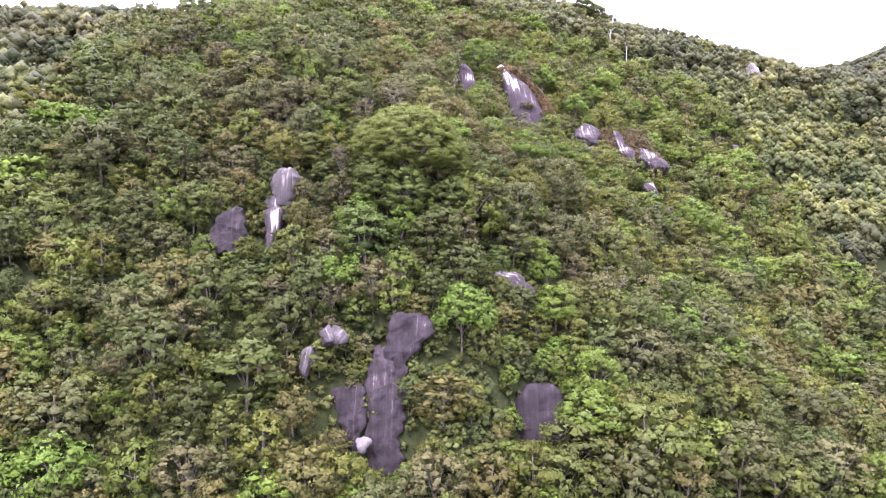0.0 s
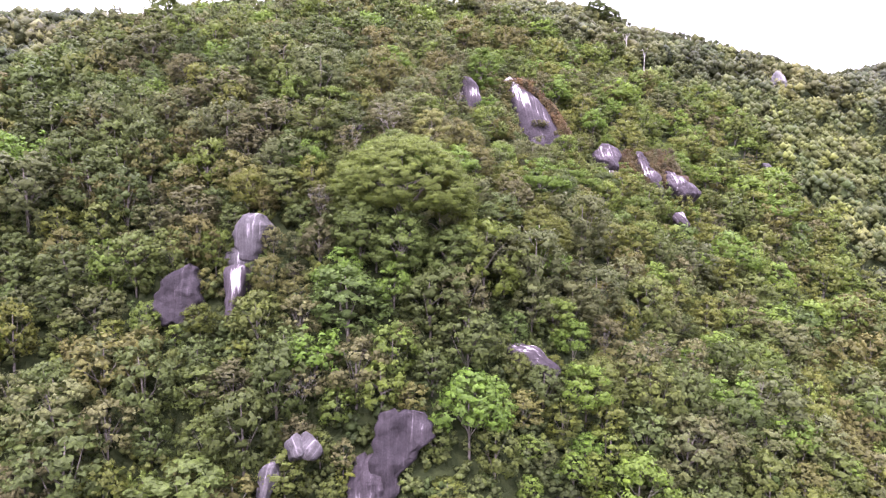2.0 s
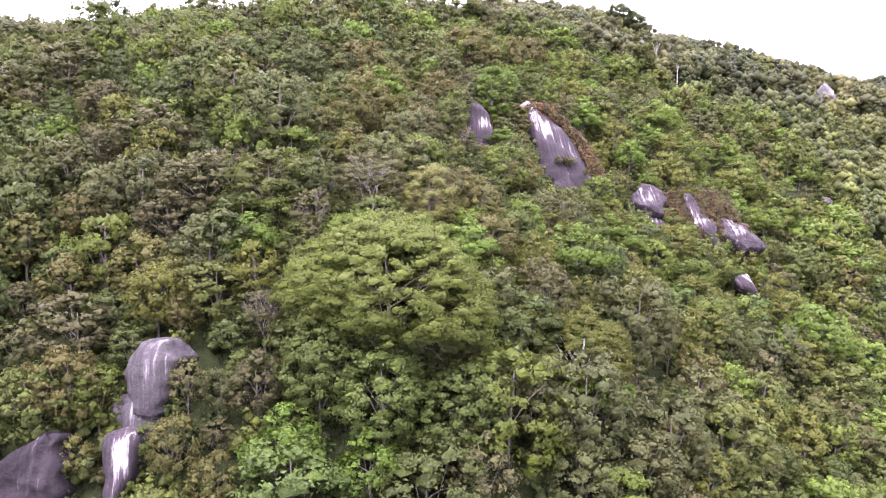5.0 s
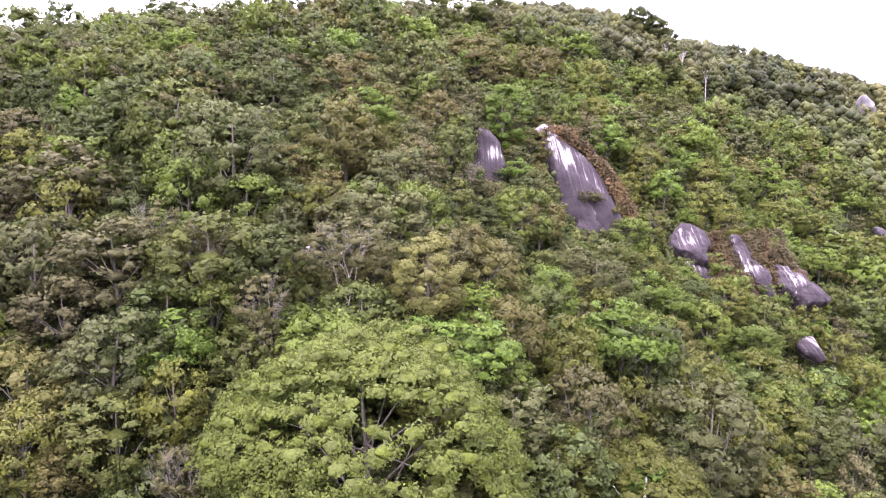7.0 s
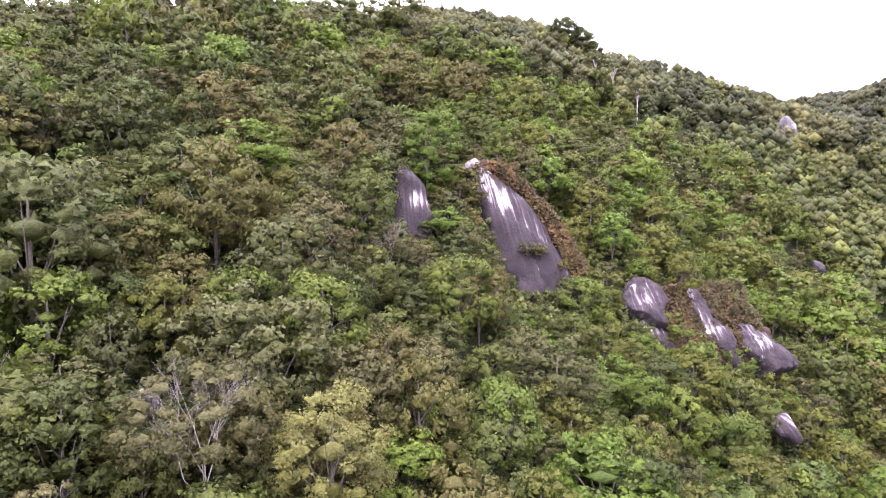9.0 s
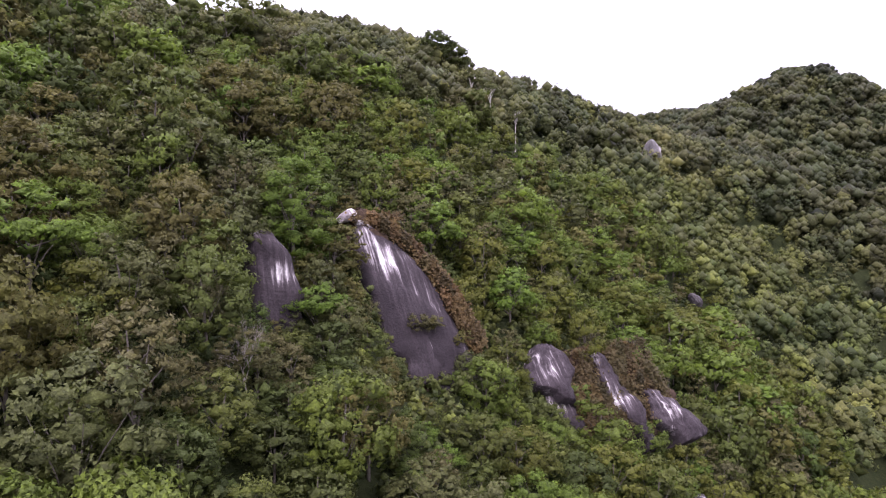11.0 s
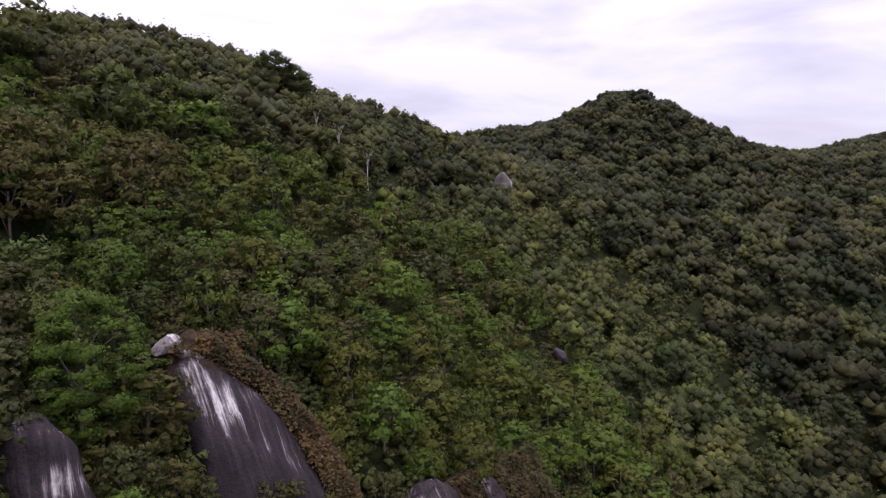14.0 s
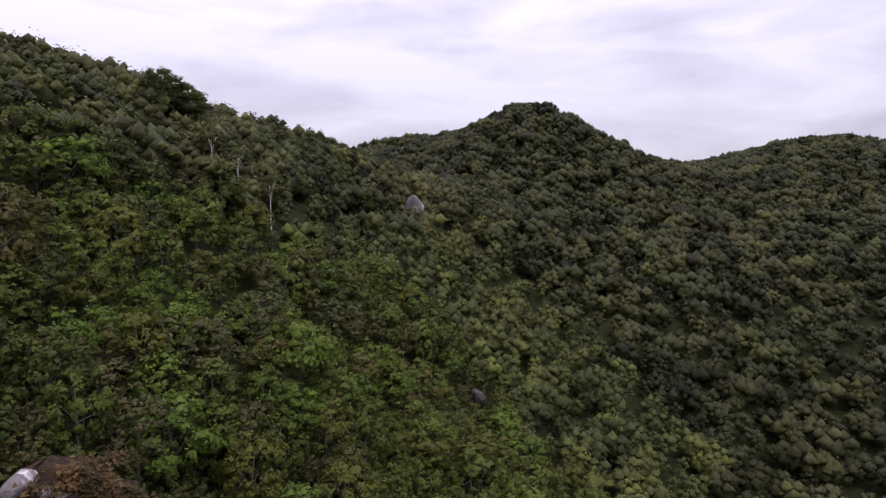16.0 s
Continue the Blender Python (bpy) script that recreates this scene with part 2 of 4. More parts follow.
# ---------- mesh helpers ----------
def mesh_object(name, verts, faces, mat, smooth=False):
    me = bpy.data.meshes.new(name)
    verts = np.asarray(verts, float).reshape(-1, 3)
    me.from_pydata(verts.tolist(), [], faces)
    me.materials.append(mat)
    if smooth:
        me.polygons.foreach_set("use_smooth", np.ones(len(me.polygons), bool))
    me.update()
    return me


def foliage_mesh(name, verts, faces, normals, mat):
    """Leaves shaded by the roundness of the clump that they belong to."""
    me = mesh_object(name, verts, faces, mat, True)
    me.normals_split_custom_set_from_vertices(np.asarray(normals).tolist())
    return me


def part(name, me, parent, label=""):
    ob = new(name, me)
    ob.parent = parent
    if label:
        tagged(ob, label)
    return ob


def unit(v):
    return v / np.maximum(np.linalg.norm(v, axis=-1, keepdims=True), 1e-9)


def leaf_cards(rng, centres, normals, size, narrow=0.8):
    """Three-cornered leaf sprays about the given places and facings."""
    k = len(centres)
    nrm = unit(normals)
    u = unit(np.cross(nrm, unit(rng.normal(size=(k, 3)))))
    v = np.cross(nrm, u)
    s = (size * rng.uniform(0.6, 1.4, k))[:, None]
    tip = nrm * s * rng.uniform(-0.4, 0.5, k)[:, None]
    tris = np.stack([centres - u * s - v * s * narrow * 0.6, centres + u * s - v * s * narrow * 0.6, centres + v * s * narrow * 1.2 + tip], 1)
    return tris.reshape(-1, 3), np.arange(k * 3).reshape(k, 3)


CLUMP = np.array([(1, 0, 0), (0, 1, 0), (-1, 0, 0), (0, -1, 0), (0, 0, 1), (0, 0, -1)], float)
CLUMP_FACES = np.array([(0, 1, 4), (1, 2, 4), (2, 3, 4), (3, 0, 4), (1, 0, 5), (2, 1, 5), (3, 2, 5), (0, 3, 5)])


def halved(corners, faces):
    """A ball of triangles with each edge split in two."""
    corners, made, out = [tuple(c) for c in corners], {}, []

    def between(a, b):
        key = (min(a, b), max(a, b))
        if key not in made:
            made[key] = len(corners)
            corners.append(tuple(unit(np.array(corners[a]) + np.array(corners[b]))))
        return made[key]

    for a, b, c in faces:
        ab, bc, ca = between(a, b), between(b, c), between(c, a)
        out += [(a, ab, ca), (ab, b, bc), (ca, bc, c), (ab, bc, ca)]
    return np.array(corners), np.array(out)


BALL, BALL_FACES = halved(CLUMP, CLUMP_FACES)


def clumps(rng, middle, radii, flat=0.75, rough=0.22, fine=False):
    """The shaded hearts of leaf clumps, each turned and dented by chance: corners, faces and rounded normals."""
    k = len(middle)
    shape, sides = (BALL, BALL_FACES) if fine else (CLUMP, CLUMP_FACES)
    spin = rng.uniform(0, 2 * math.pi, (k, 1))
    co, si = np.cos(spin), np.sin(spin)
    way = np.stack([shape[:, 0] * co - shape[:, 1] * si, shape[:, 0] * si + shape[:, 1] * co, np.tile(shape[:, 2], (k, 1))], -1)
    dent = rng.uniform(1 - rough, 1 + rough, (k, len(shape), 1))
    corners = way * dent * (1, 1, flat) * np.asarray(radii)[:, None, None] + middle[:, None]
    faces = sides[None] + len(shape) * np.arange(k)[:, None, None]
    return corners.reshape(-1, 3), faces.reshape(-1, 3), way.reshape(-1, 3)


def tube(points, radii, sides=6):
    points, verts, faces = np.asarray(points, float), [], []
    for i, p in enumerate(points):
        way = unit(points[min(i + 1, len(points) - 1)] - points[max(i - 1, 0)])
        u = unit(np.cross(way, (0.3, 0.9, 0.2)))
        v = np.cross(way, u)
        for j in range(sides):
            a = 2 * math.pi * j / sides
            verts.append(p + radii[i] * (math.cos(a) * u + math.sin(a) * v))
    for i in range(len(points) - 1):
        for j in range(sides):
            k = (j + 1) % sides
            faces.append((i * sides + j, i * sides + k, (i + 1) * sides + k, (i + 1) * sides + j))
    faces.append(tuple(range((len(points) - 1) * sides, len(points) * sides)))
    return np.array(verts), faces


def joined(pieces):
    verts, faces, base = [], [], 0
    for v, f in pieces:
        verts.append(np.asarray(v))
        faces += (np.asarray(f) + base).tolist() if isinstance(f, np.ndarray) else [tuple(i + base for i in q) for q in f]
        base += len(v)
    return np.vstack(verts), faces


# ---------- relief ----------
# The low valley, the wooded hillside and the far hills: heights of the canopy, metres.
HILLS = np.array([
    [0, -7, -15, -22, -23, -24, -23, -19, -12, -3, 7, 19],
    [50, 35, 16, -2, -11, -7, 3, 16, 29, 36, 39, 45],
    [96, 79, 60, 45, 13, 14, 31, 54, 74, 82, 77, 75],
    [128, 119, 114, 105, 60, 49, 66, 94, 121, 133, 123, 110],
    [138, 131, 133, 139, 118, 101, 112, 130, 154, 166, 152, 135],
    [136, 123, 118, 120, 121, 130, 156, 161, 157, 156, 148, 139],
    [140, 120, 109, 106, 113, 135, 164, 157, 135, 124, 124, 128],
    [153, 128, 113, 110, 120, 144, 165, 142, 111, 95, 98, 111],
], float)  # knots 100 m apart, from x = -300, y = -100
SPURS = np.array([
    [-11, -16, -21, -22, -19, -13, -5, 1, 7],
    [-8, -11, -14, -11, -15, -13, -8, -3, 2],
    [-3, -3, 3, 17, -6, -13, -12, -7, -2],
    [3, 7, 17, 15, -10, -15, -15, -11, -6],
    [7, 7, 15, 12, 6, -8, -16, -13, -9],
    [6, 7, 16, 19, 19, 5, -8, -9, -7],
    [2, 7, 16, 25, 32, 25, 14, 5, 0],
    [-1, 6, 15, 26, 36, 35, 32, 20, 8],
], float)  # knots 45 m apart, from x = -135, y = 30
FAR_HILLS = np.array([
    [1, -2, -7, -10, -7, -3, 4, 15, 18, 8, 1],
    [-3, 0, 5, -4, -9, -5, 2, 9, 8, 3, 0],
    [-7, 0, 25, 32, 2, -2, 0, 3, 2, 0, 0],
    [-12, -11, 0, 30, 11, -1, -3, -4, -3, -2, -1],
    [-17, -1, 5, 5, -2, -8, -8, -8, -6, -4, -1],
], float)  # knots 50 m apart, from x = 200, y = 300
KNOLLS = [(485, 388, -8, 45), (165, 283, -7, 14), (-4, 131, 4.5, 13), (85, 318, -2.5, 18), (4, 290, -2.5, 14), (-76, 225, -2.0, 18), (312, 470, -5, 18), (364, 394, -4, 10), (338, 424, 2.5, 14)]
# rocky ground that stands nearer to the tree tops: x, y, lift, reach
SHELVES = [(18, 206, 3.5, 4), (43, 199, 3.5, 3.5), (53, 198, 4.0, 4), (61, 197, 5.5, 4), (-5, 99.5, 2.0, 3), (-28.5, 121.5, 3.5, 3)]
CANOPY = 8.0


def bell(u):
    u = np.abs(u)
    return np.where(u < 1, 2 / 3 - u * u + u ** 3 / 2, np.where(u < 2, (2 - u) ** 3 / 6, 0))


def relief(x, y, knots, x0, y0, step):
    rows, cols = knots.shape
    bx = bell((x[:, None] - x0) / step - np.arange(cols))
    by = bell((y[:, None] - y0) / step - np.arange(rows))
    return np.einsum("ni,ij,nj->n", by, knots, bx)


def canopy(x, y):
    x, y = np.atleast_1d(np.asarray(x, float)), np.atleast_1d(np.asarray(y, float))
    z = relief(x, y, HILLS, -300, -100, 100) + relief(x, y, SPURS, -135, 30, 45) + relief(x, y, FAR_HILLS, 200, 300, 50)
    for kx, ky, h, r in KNOLLS:
        z = z + h * np.exp(-((x - kx) ** 2 + (y - ky) ** 2) / (2 * r * r))
    return z


def shelf(x, y):
    x, y = np.atleast_1d(np.asarray(x, float)), np.atleast_1d(np.asarray(y, float))
    return sum(h * np.exp(-((x - sx) ** 2 + (y - sy) ** 2) / (2 * r * r)) for sx, sy, h, r in SHELVES)


FEET = []  # foot of each rock face: x, y, z, the way it faces, its half width and the slope of the face


def ground_z(x, y):
    """The ground, lowered before the rock faces so that the camera sees them."""
    x, y = np.atleast_1d(np.asarray(x, float)), np.atleast_1d(np.asarray(y, float))
    z = canopy(x, y) - CANOPY + shelf(x, y)
    for fx, fy, fz, ax, ay, wide, steep in FEET:
        ahead = (x - fx) * ax + (y - fy) * ay
        aside = np.maximum(0, np.abs((x - fx) * ay - (y - fy) * ax) - wide)
        limit = fz - 1.4 - 0.35 * np.maximum(0, ahead) + steep * np.maximum(0, -ahead) + 2.6 * aside + np.maximum(0, ahead - 14)
        z = np.where((ahead > -14) & (aside < 14), np.minimum(z, limit), z)
    return z


# ---------- rocks ----------
def rock_mesh(name, seed, w, d, h, mat, square=2.6, rough=0.16, taper=0.0):
    """A weathered granite form: a squarish rounded mass, broken by broad swells, ledges and fine relief."""
    rings, sides = (36, 56) if h > 4 else (22, 34)
    a = np.linspace(0, math.pi, rings + 1)
    b = np.linspace(0, 2 * math.pi, sides, endpoint=False)
    aa, bb = np.meshgrid(a, b, indexing="ij")
    p = np.stack([np.sin(aa) * np.cos(bb), np.sin(aa) * np.sin(bb), np.cos(aa)], -1).reshape(-1, 3)
    p = p / (np.abs(p) ** square).sum(1, keepdims=True) ** (1 / square)
    size = Vector((w, d, h))
    off = Vector((seed * 7.3, seed * 3.1, seed * 5.7))
    verts = []
    cut_rng = np.random.default_rng(seed)
    cuts = [(unit(cut_rng.normal(size=3)), cut_rng.uniform(0.66, 0.96)) for _ in range(13)]
    for cut, reach in cuts:
        over = np.maximum(0, p @ cut - reach)
        p = p - over[:, None] * cut * 0.85
    for q in p:
        v = Vector((q[0] * size.x * (1 - taper * q[2]), q[1] * size.y, q[2] * size.z))
        swell = noise.noise(v * (1.1 / max(w, 1.0)) * 0.6 + off) * rough * 1.6 + noise.noise(v * 0.55 + off) * rough * 0.5
        ledge = abs(noise.noise(Vector((v.x * 0.45, v.y * 0.3, v.z * 0.16)) + off * 1.7))
        crack = 0.05 * max(0.0, 1 - ledge / 0.06)
        chip = 0.03 * noise.noise(v * 1.7 + off)
        verts.append(v * (1 + swell + chip - crack))
    faces = []
    for i in range(rings):
        for j in range(sides):
            k = (j + 1) % sides
            faces.append((i * sides + j, (i + 1) * sides + j, (i + 1) * sides + k, i * sides + k))
    return mesh_object(name, verts, faces, mat, True)


def rock(name, label, centre, half, mat, back=0, side=0, turn=0, seed=1, square=2.6, rough=0.16, taper=0.0):
    ob = new(name, rock_mesh(name, seed, *half, mat, square, rough, taper))
    ob.matrix_world = pose(*centre, 0, 0, turn) @ pose(0, 0, 0, -back, 0, 0) @ pose(0, 0, 0, 0, side, 0)
    return tagged(ob, label, "rock")


OUTLOOKS = []  # rock x, foot y, low z, half width, drift of the camera's sight line, and how fast growth may rise before it
CRAGS = []  # way into the rock's own space, half height, edges, foot, and how far down it is free of growth
SIGHTS = [(0, 0, 60), (0, 45, 75), (-1, 85, 88), (2, 127, 112)]  # points along the camera's path, from which growth is cut back to show the faces
CLEARINGS = [(26.8, 211.5, 2.0, 3.2), (31.0, 205.0, 2.6, 5.0), (-28.5, 107.5, 2.6, 4.0)]


def outcrop(name, label, centre, half, mat, back=0, side=0, turn=0, seed=1, square=2.6, rough=0.16, room=1.2, taper=0.0):
    rock(name, label, centre, half, mat, back, side, turn, seed, square, rough, taper)
    reach = half[2] * math.sin(radians(back))
    OUTLOOKS.append((centre[0] + half[2] * 0.6 * math.sin(radians(side)), centre[1] - reach * 0.7 - half[1] * 0.4, centre[2] - 0.62 * half[2] * math.cos(radians(back)), half[0], centre[0] / 72.0, 0.32))
    CLEARINGS.append((centre[0], centre[1] - reach * 0.3, half[0] * 0.9 + room, half[1] + 0.4 * reach + room))


def crag_mesh(name, seed, half, edges, mat, bulge, thick, rough):
    """A rock face with a rounded, broken rim: the edges give where it begins and ends across, from its foot to its top; the body runs back into the hill."""
    rows, cols = (40, 30) if half > 3 else (24, 20)
    off = Vector((seed * 5.3, seed * 2.7, seed * 8.1))
    stops = np.linspace(-0.9, 0.9, len(edges))
    left, right = np.array([e[0] for e in edges], float), np.array([e[1] for e in edges], float)
    front, verts = [], []
    for i in range(rows + 1):
        s = -1.2 + 2.2 * i / rows
        lo, hi = np.interp(s, stops, left), np.interp(s, stops, right)
        pinch = math.sqrt(max(0.0, 1 - max(0.0, (s - 0.86) / 0.14) ** 2))
        mid, wide = (lo + hi) / 2, (hi - lo) / 2 * (0.45 + 0.55 * pinch)
        lo = mid - wide + rough * 1.4 * noise.noise(Vector((0, 0, s * half * 0.8)) + off)
        hi = mid + wide + rough * 1.4 * noise.noise(Vector((9, 0, s * half * 0.8)) + off)
        for j in range(cols + 1):
            a = j / cols
            x, z = lo + (hi - lo) * a, s * half + rough * noise.noise(Vector((a * 4, 3, s)) + off)
            round_x, round_z = 1 - abs(2 * a - 1) ** 3, 1 - min(1.0, max(0.0, s)) ** 5
            y = -bulge * round_x ** 0.7 * round_z ** 0.7
            p = Vector((x, 0, z))
            y += rough * 1.3 * noise.noise(p * 0.28 + off) + rough * 0.5 * noise.noise(p * 0.9 + off) + rough * 0.2 * noise.noise(p * 2.3 + off)
            seam = abs(noise.noise(Vector((x * 0.35, 5, z * 0.14)) + off))
            y += 0.28 * rough * max(0.0, 1 - seam / 0.05)
            front.append((x, y, z))
    n = cols + 1
    rim = [j for j in range(n)] + [i * n + cols for i in range(1, rows + 1)] + [rows * n + j for j in range(cols - 1, -1, -1)] + [i * n for i in range(rows - 1, 0, -1)]
    verts = list(front)
    faces = [(i * n + j, i * n + j + 1, (i + 1) * n + j + 1, (i + 1) * n + j) for i in range(rows) for j in range(cols)]
    for depth, grow in ((0.25, 1.03), (1.0, 0.98)):
        base = len(verts)
        for k in rim:
            x, y, z = front[k]
            verts.append((x * grow, max(y, 0) + thick * depth, z * grow))
        ring = rim if depth == 0.25 else range(base - len(rim), base)
        ring = list(ring)
        faces += [(ring[k], base + k, base + (k + 1) % len(rim), ring[(k + 1) % len(rim)]) for k in range(len(rim))]
    faces.append(tuple(range(len(verts) - len(rim), len(verts))))
    return mesh_object(name, verts, faces, mat, True)


def crag(name, label, centre, half, edges, mat, back=0, turn=0, seed=1, bulge=0.8, thick=4.0, rough=0.35, category="rock", bare=-0.72):
    ob = new(name, crag_mesh(name, seed, half, edges, mat, bulge, thick, rough))
    ob.matrix_world = pose(*centre, 0, 0, turn) @ pose(0, 0, 0, -back, 0, 0)
    lo, hi = min(e[0] for e in edges), max(e[1] for e in edges)
    foot = ob.matrix_world @ Vector(((edges[0][0] + edges[0][1] + edges[1][0] + edges[1][1]) / 4, 0, -0.9 * half))
    if category == "rock":
        middle = ob.matrix_world @ Vector(((lo + hi) / 2, 0, -0.9 * half))
        FEET.append((middle.x, middle.y, middle.z, math.sin(radians(turn)), -math.cos(radians(turn)), (hi - lo) / 2 + 0.5, 1 / math.tan(radians(max(back, 8)))))
        CRAGS.append((np.array(ob.matrix_world.inverted()), half, edges, (foot.x, foot.y), bare))
    reach = half * math.sin(radians(back))
    CLEARINGS.append((centre[0] + (lo + hi) / 2 * math.cos(radians(turn)), centre[1] + 1.0, (hi - lo) / 2 * 0.95, reach * 0.9 + 1.0))
    return tagged(ob, label, category)


SLAB = ((23.9, 195.4, 88.8), 34, 15)
SLAB_EDGES = [(-2.0, 5.6), (-5.4, 5.5), (-5.4, 4.9), (-5.6, 4.1), (-5.6, 2.9), (-5.5, 1.3), (-5.2, -1.4)]
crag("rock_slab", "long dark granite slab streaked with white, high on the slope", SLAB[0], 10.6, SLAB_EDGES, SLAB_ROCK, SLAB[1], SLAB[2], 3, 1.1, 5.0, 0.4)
crag("earth_bank", "reddish brown earth bank with dry ferns round the long slab", (24.4, 197.2, 90.0), 11.4, [(-5.0, 5.6), (-5.6, 6.4), (-5.8, 6.0), (-6.2, 5.0), (-6.4, 3.8), (-6.6, 2.4), (-6.4, 0.4)], EARTH, 34, 15, 4, 0.5, 5.0, 0.9, "bank")
crag("rock_ledge", "dark ledge jutting from the long slab under a brown shrub", (24.7, 191.2, 83.4), 3.4, [(-3.6, 2.0), (-3.0, 1.9), (-2.2, 1.6), (-1.4, 1.2)], SLAB_ROCK, 33, 15, 6, 0.3, 2.0, 0.3)
crag("boulder", "tall rounded dark boulder with a white stain beside the slab", (6.7, 187.3, 92.6), 5.4, [(-2.2, 2.4), (-2.7, 2.7), (-2.7, 2.6), (-2.6, 2.1), (-2.4, 0.4)], STAINED_ROCK, 18, 8, 5, 1.5, 4.0, 0.3, bare=-0.4)
crag("rock_slab", "streaked grey granite slab with an overhanging ledge among shrubs", (42.2, 193.3, 78.6), 3.8, [(-0.4, 1.6), (-2.6, 3.1), (-3.8, 3.7), (-3.3, 3.8), (-1.0, 2.4)], BROKEN_ROCK, 38, 12, 8, 0.6, 4.0, 0.65)
crag("rock_slab", "streaked granite slab tucked under an overhanging ledge", (42.9, 191.9, 74.8), 3.4, [(0.2, 2.2), (-1.5, 2.3), (-1.8, 1.9), (-2.2, 1.2)], BROKEN_ROCK, 38, 12, 38, 0.5, 3.0, 0.4)
crag("earth_bank", "bare reddish brown earth bank between the granite slabs", (51.5, 194.8, 74.8), 6.4, [(-6.0, 11.0), (-8.0, 12.5), (-8.0, 11.0), (-7.5, 7.0), (-6.5, 2.0)], EARTH, 38, 12, 39, 0.6, 5.0, 0.8, "bank")
crag("rock_slab", "narrow dark granite strip half hidden by shrubs", (53.0, 192.4, 74.4), 6.3, [(0.2, 1.7), (-0.8, 2.0), (-1.6, 1.5), (-1.9, 0.4), (-1.8, -0.4)], BROKEN_ROCK, 38, 12, 9, 0.4, 4.0, 0.6, bare=-0.6)
crag("rock_slab", "low purple-grey granite slab lying between shrubs", (60.6, 191.8, 71.8), 3.6, [(-0.6, 4.2), (-3.4, 3.4), (-3.5, 1.8), (-2.6, -0.6)], BROKEN_ROCK, 38, 12, 11, 0.4, 4.0, 0.7, bare=-0.3)
outcrop("boulder", "small pale streaked boulder low on the slope", (57.4, 182.0, 62.2), (1.7, 1.8, 2.4), PALE_ROCK, 30, -32, 0, 12, 3.0)
crag("boulder", "upright grey boulder with a domed streaked top", (-28.3, 117.6, 62.2), 3.1, [(-2.0, 1.6), (-2.3, 1.9), (-2.5, 2.2), (-2.2, 2.4), (-1.3, 1.5)], GREY_ROCK, 8, -5, 14, 1.6, 4.0, 0.25)
crag("rock_ledge", "pale pinkish ledge at the foot of the domed boulder", (-29.6, 116.8, 58.8), 1.5, [(-1.2, 2.2), (-2.1, 2.1), (-2.0, 2.0), (-1.5, 1.4)], GREY_ROCK, 14, -5, 18, 0.7, 3.0, 0.3)
crag("rock_column", "pale streaked granite column below the domed boulder", (-29.2, 111.9, 53.9), 4.5, [(-0.8, 0.4), (-1.0, 0.7), (-1.1, 0.9), (-1.4, 1.5), (-1.6, 1.6)], COLUMN_ROCK, 10, -5, 15, 0.8, 3.5, 0.3)
crag("boulder", "dark weathered granite block half overgrown with leaves", (-36.3, 109.9, 54.9), 3.7, [(-1.8, 2.2), (-3.2, 2.7), (-2.9, 3.1), (-1.6, 3.0), (0.6, 2.6)], DARK_ROCK, 16, 8, 16, 0.7, 4.0, 0.6)
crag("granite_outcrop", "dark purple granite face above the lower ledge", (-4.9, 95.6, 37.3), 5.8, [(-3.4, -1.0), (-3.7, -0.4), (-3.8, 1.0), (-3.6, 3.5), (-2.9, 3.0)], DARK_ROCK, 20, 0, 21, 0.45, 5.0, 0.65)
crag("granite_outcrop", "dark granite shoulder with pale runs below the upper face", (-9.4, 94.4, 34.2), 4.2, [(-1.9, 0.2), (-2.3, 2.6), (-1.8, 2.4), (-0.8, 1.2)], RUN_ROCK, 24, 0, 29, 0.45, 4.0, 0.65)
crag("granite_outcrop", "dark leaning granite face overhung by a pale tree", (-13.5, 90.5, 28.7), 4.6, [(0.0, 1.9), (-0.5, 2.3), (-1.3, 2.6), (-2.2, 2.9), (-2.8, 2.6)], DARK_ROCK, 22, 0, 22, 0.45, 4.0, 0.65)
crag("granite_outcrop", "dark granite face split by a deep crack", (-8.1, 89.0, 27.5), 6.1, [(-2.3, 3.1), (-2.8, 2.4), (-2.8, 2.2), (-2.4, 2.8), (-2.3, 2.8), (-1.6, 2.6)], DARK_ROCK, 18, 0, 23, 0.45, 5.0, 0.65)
outcrop("boulder", "small white boulder at the foot of the dark face", (-11.0, 86.4, 26.8), (1.3, 1.1, 1.5), CRAG_ROCK, 12, 24, 30, 24, 2.4, 0.3, 0.3)
outcrop("boulder", "low brownish boulder under a shrub", (3.9, 95.0, 26.6), (2.3, 1.8, 2.6), PALE_ROCK, 20, 0, 0, 36, 3.0, 0.2, 0.3)
crag("boulder", "broad dark dome of granite with a pale cap", (15.6, 97.1, 27.6), 4.3, [(-4.0, 4.4), (-4.7, 4.5), (-4.8, 3.8), (-4.6, 2.8), (-3.2, 1.6)], DARK_ROCK, 18, 0, 25, 1.2, 4.0, 0.35)
outcrop("boulder", "cracked light grey boulder with dry branches on it", (-14.9, 92.8, 40.2), (1.7, 1.5, 1.2), GREY_ROCK, 22, 34, 0, 26, 5.0, 0.24, 0.2)
outcrop("boulder", "light grey boulder leaning on a cracked one", (-16.2, 92.6, 40.0), (1.2, 1.4, 1.3), GREY_ROCK, 24, -30, 0, 37, 5.0, 0.24, 0.2)
outcrop("boulder", "small grey boulder behind dry twigs", (-19.4, 91.8, 36.8), (1.2, 1.6, 2.4), GREY_ROCK, 24, 14, 0, 27, 3.2, 0.2, 0.3)
outcrop("rock_slab", "sloping grey granite slab among low trees", (11.6, 112.0, 45.0), (1.7, 2.2, 4.4), ROCK, 34, -56, 0, 28, 3.4, 0.12, 0.6)
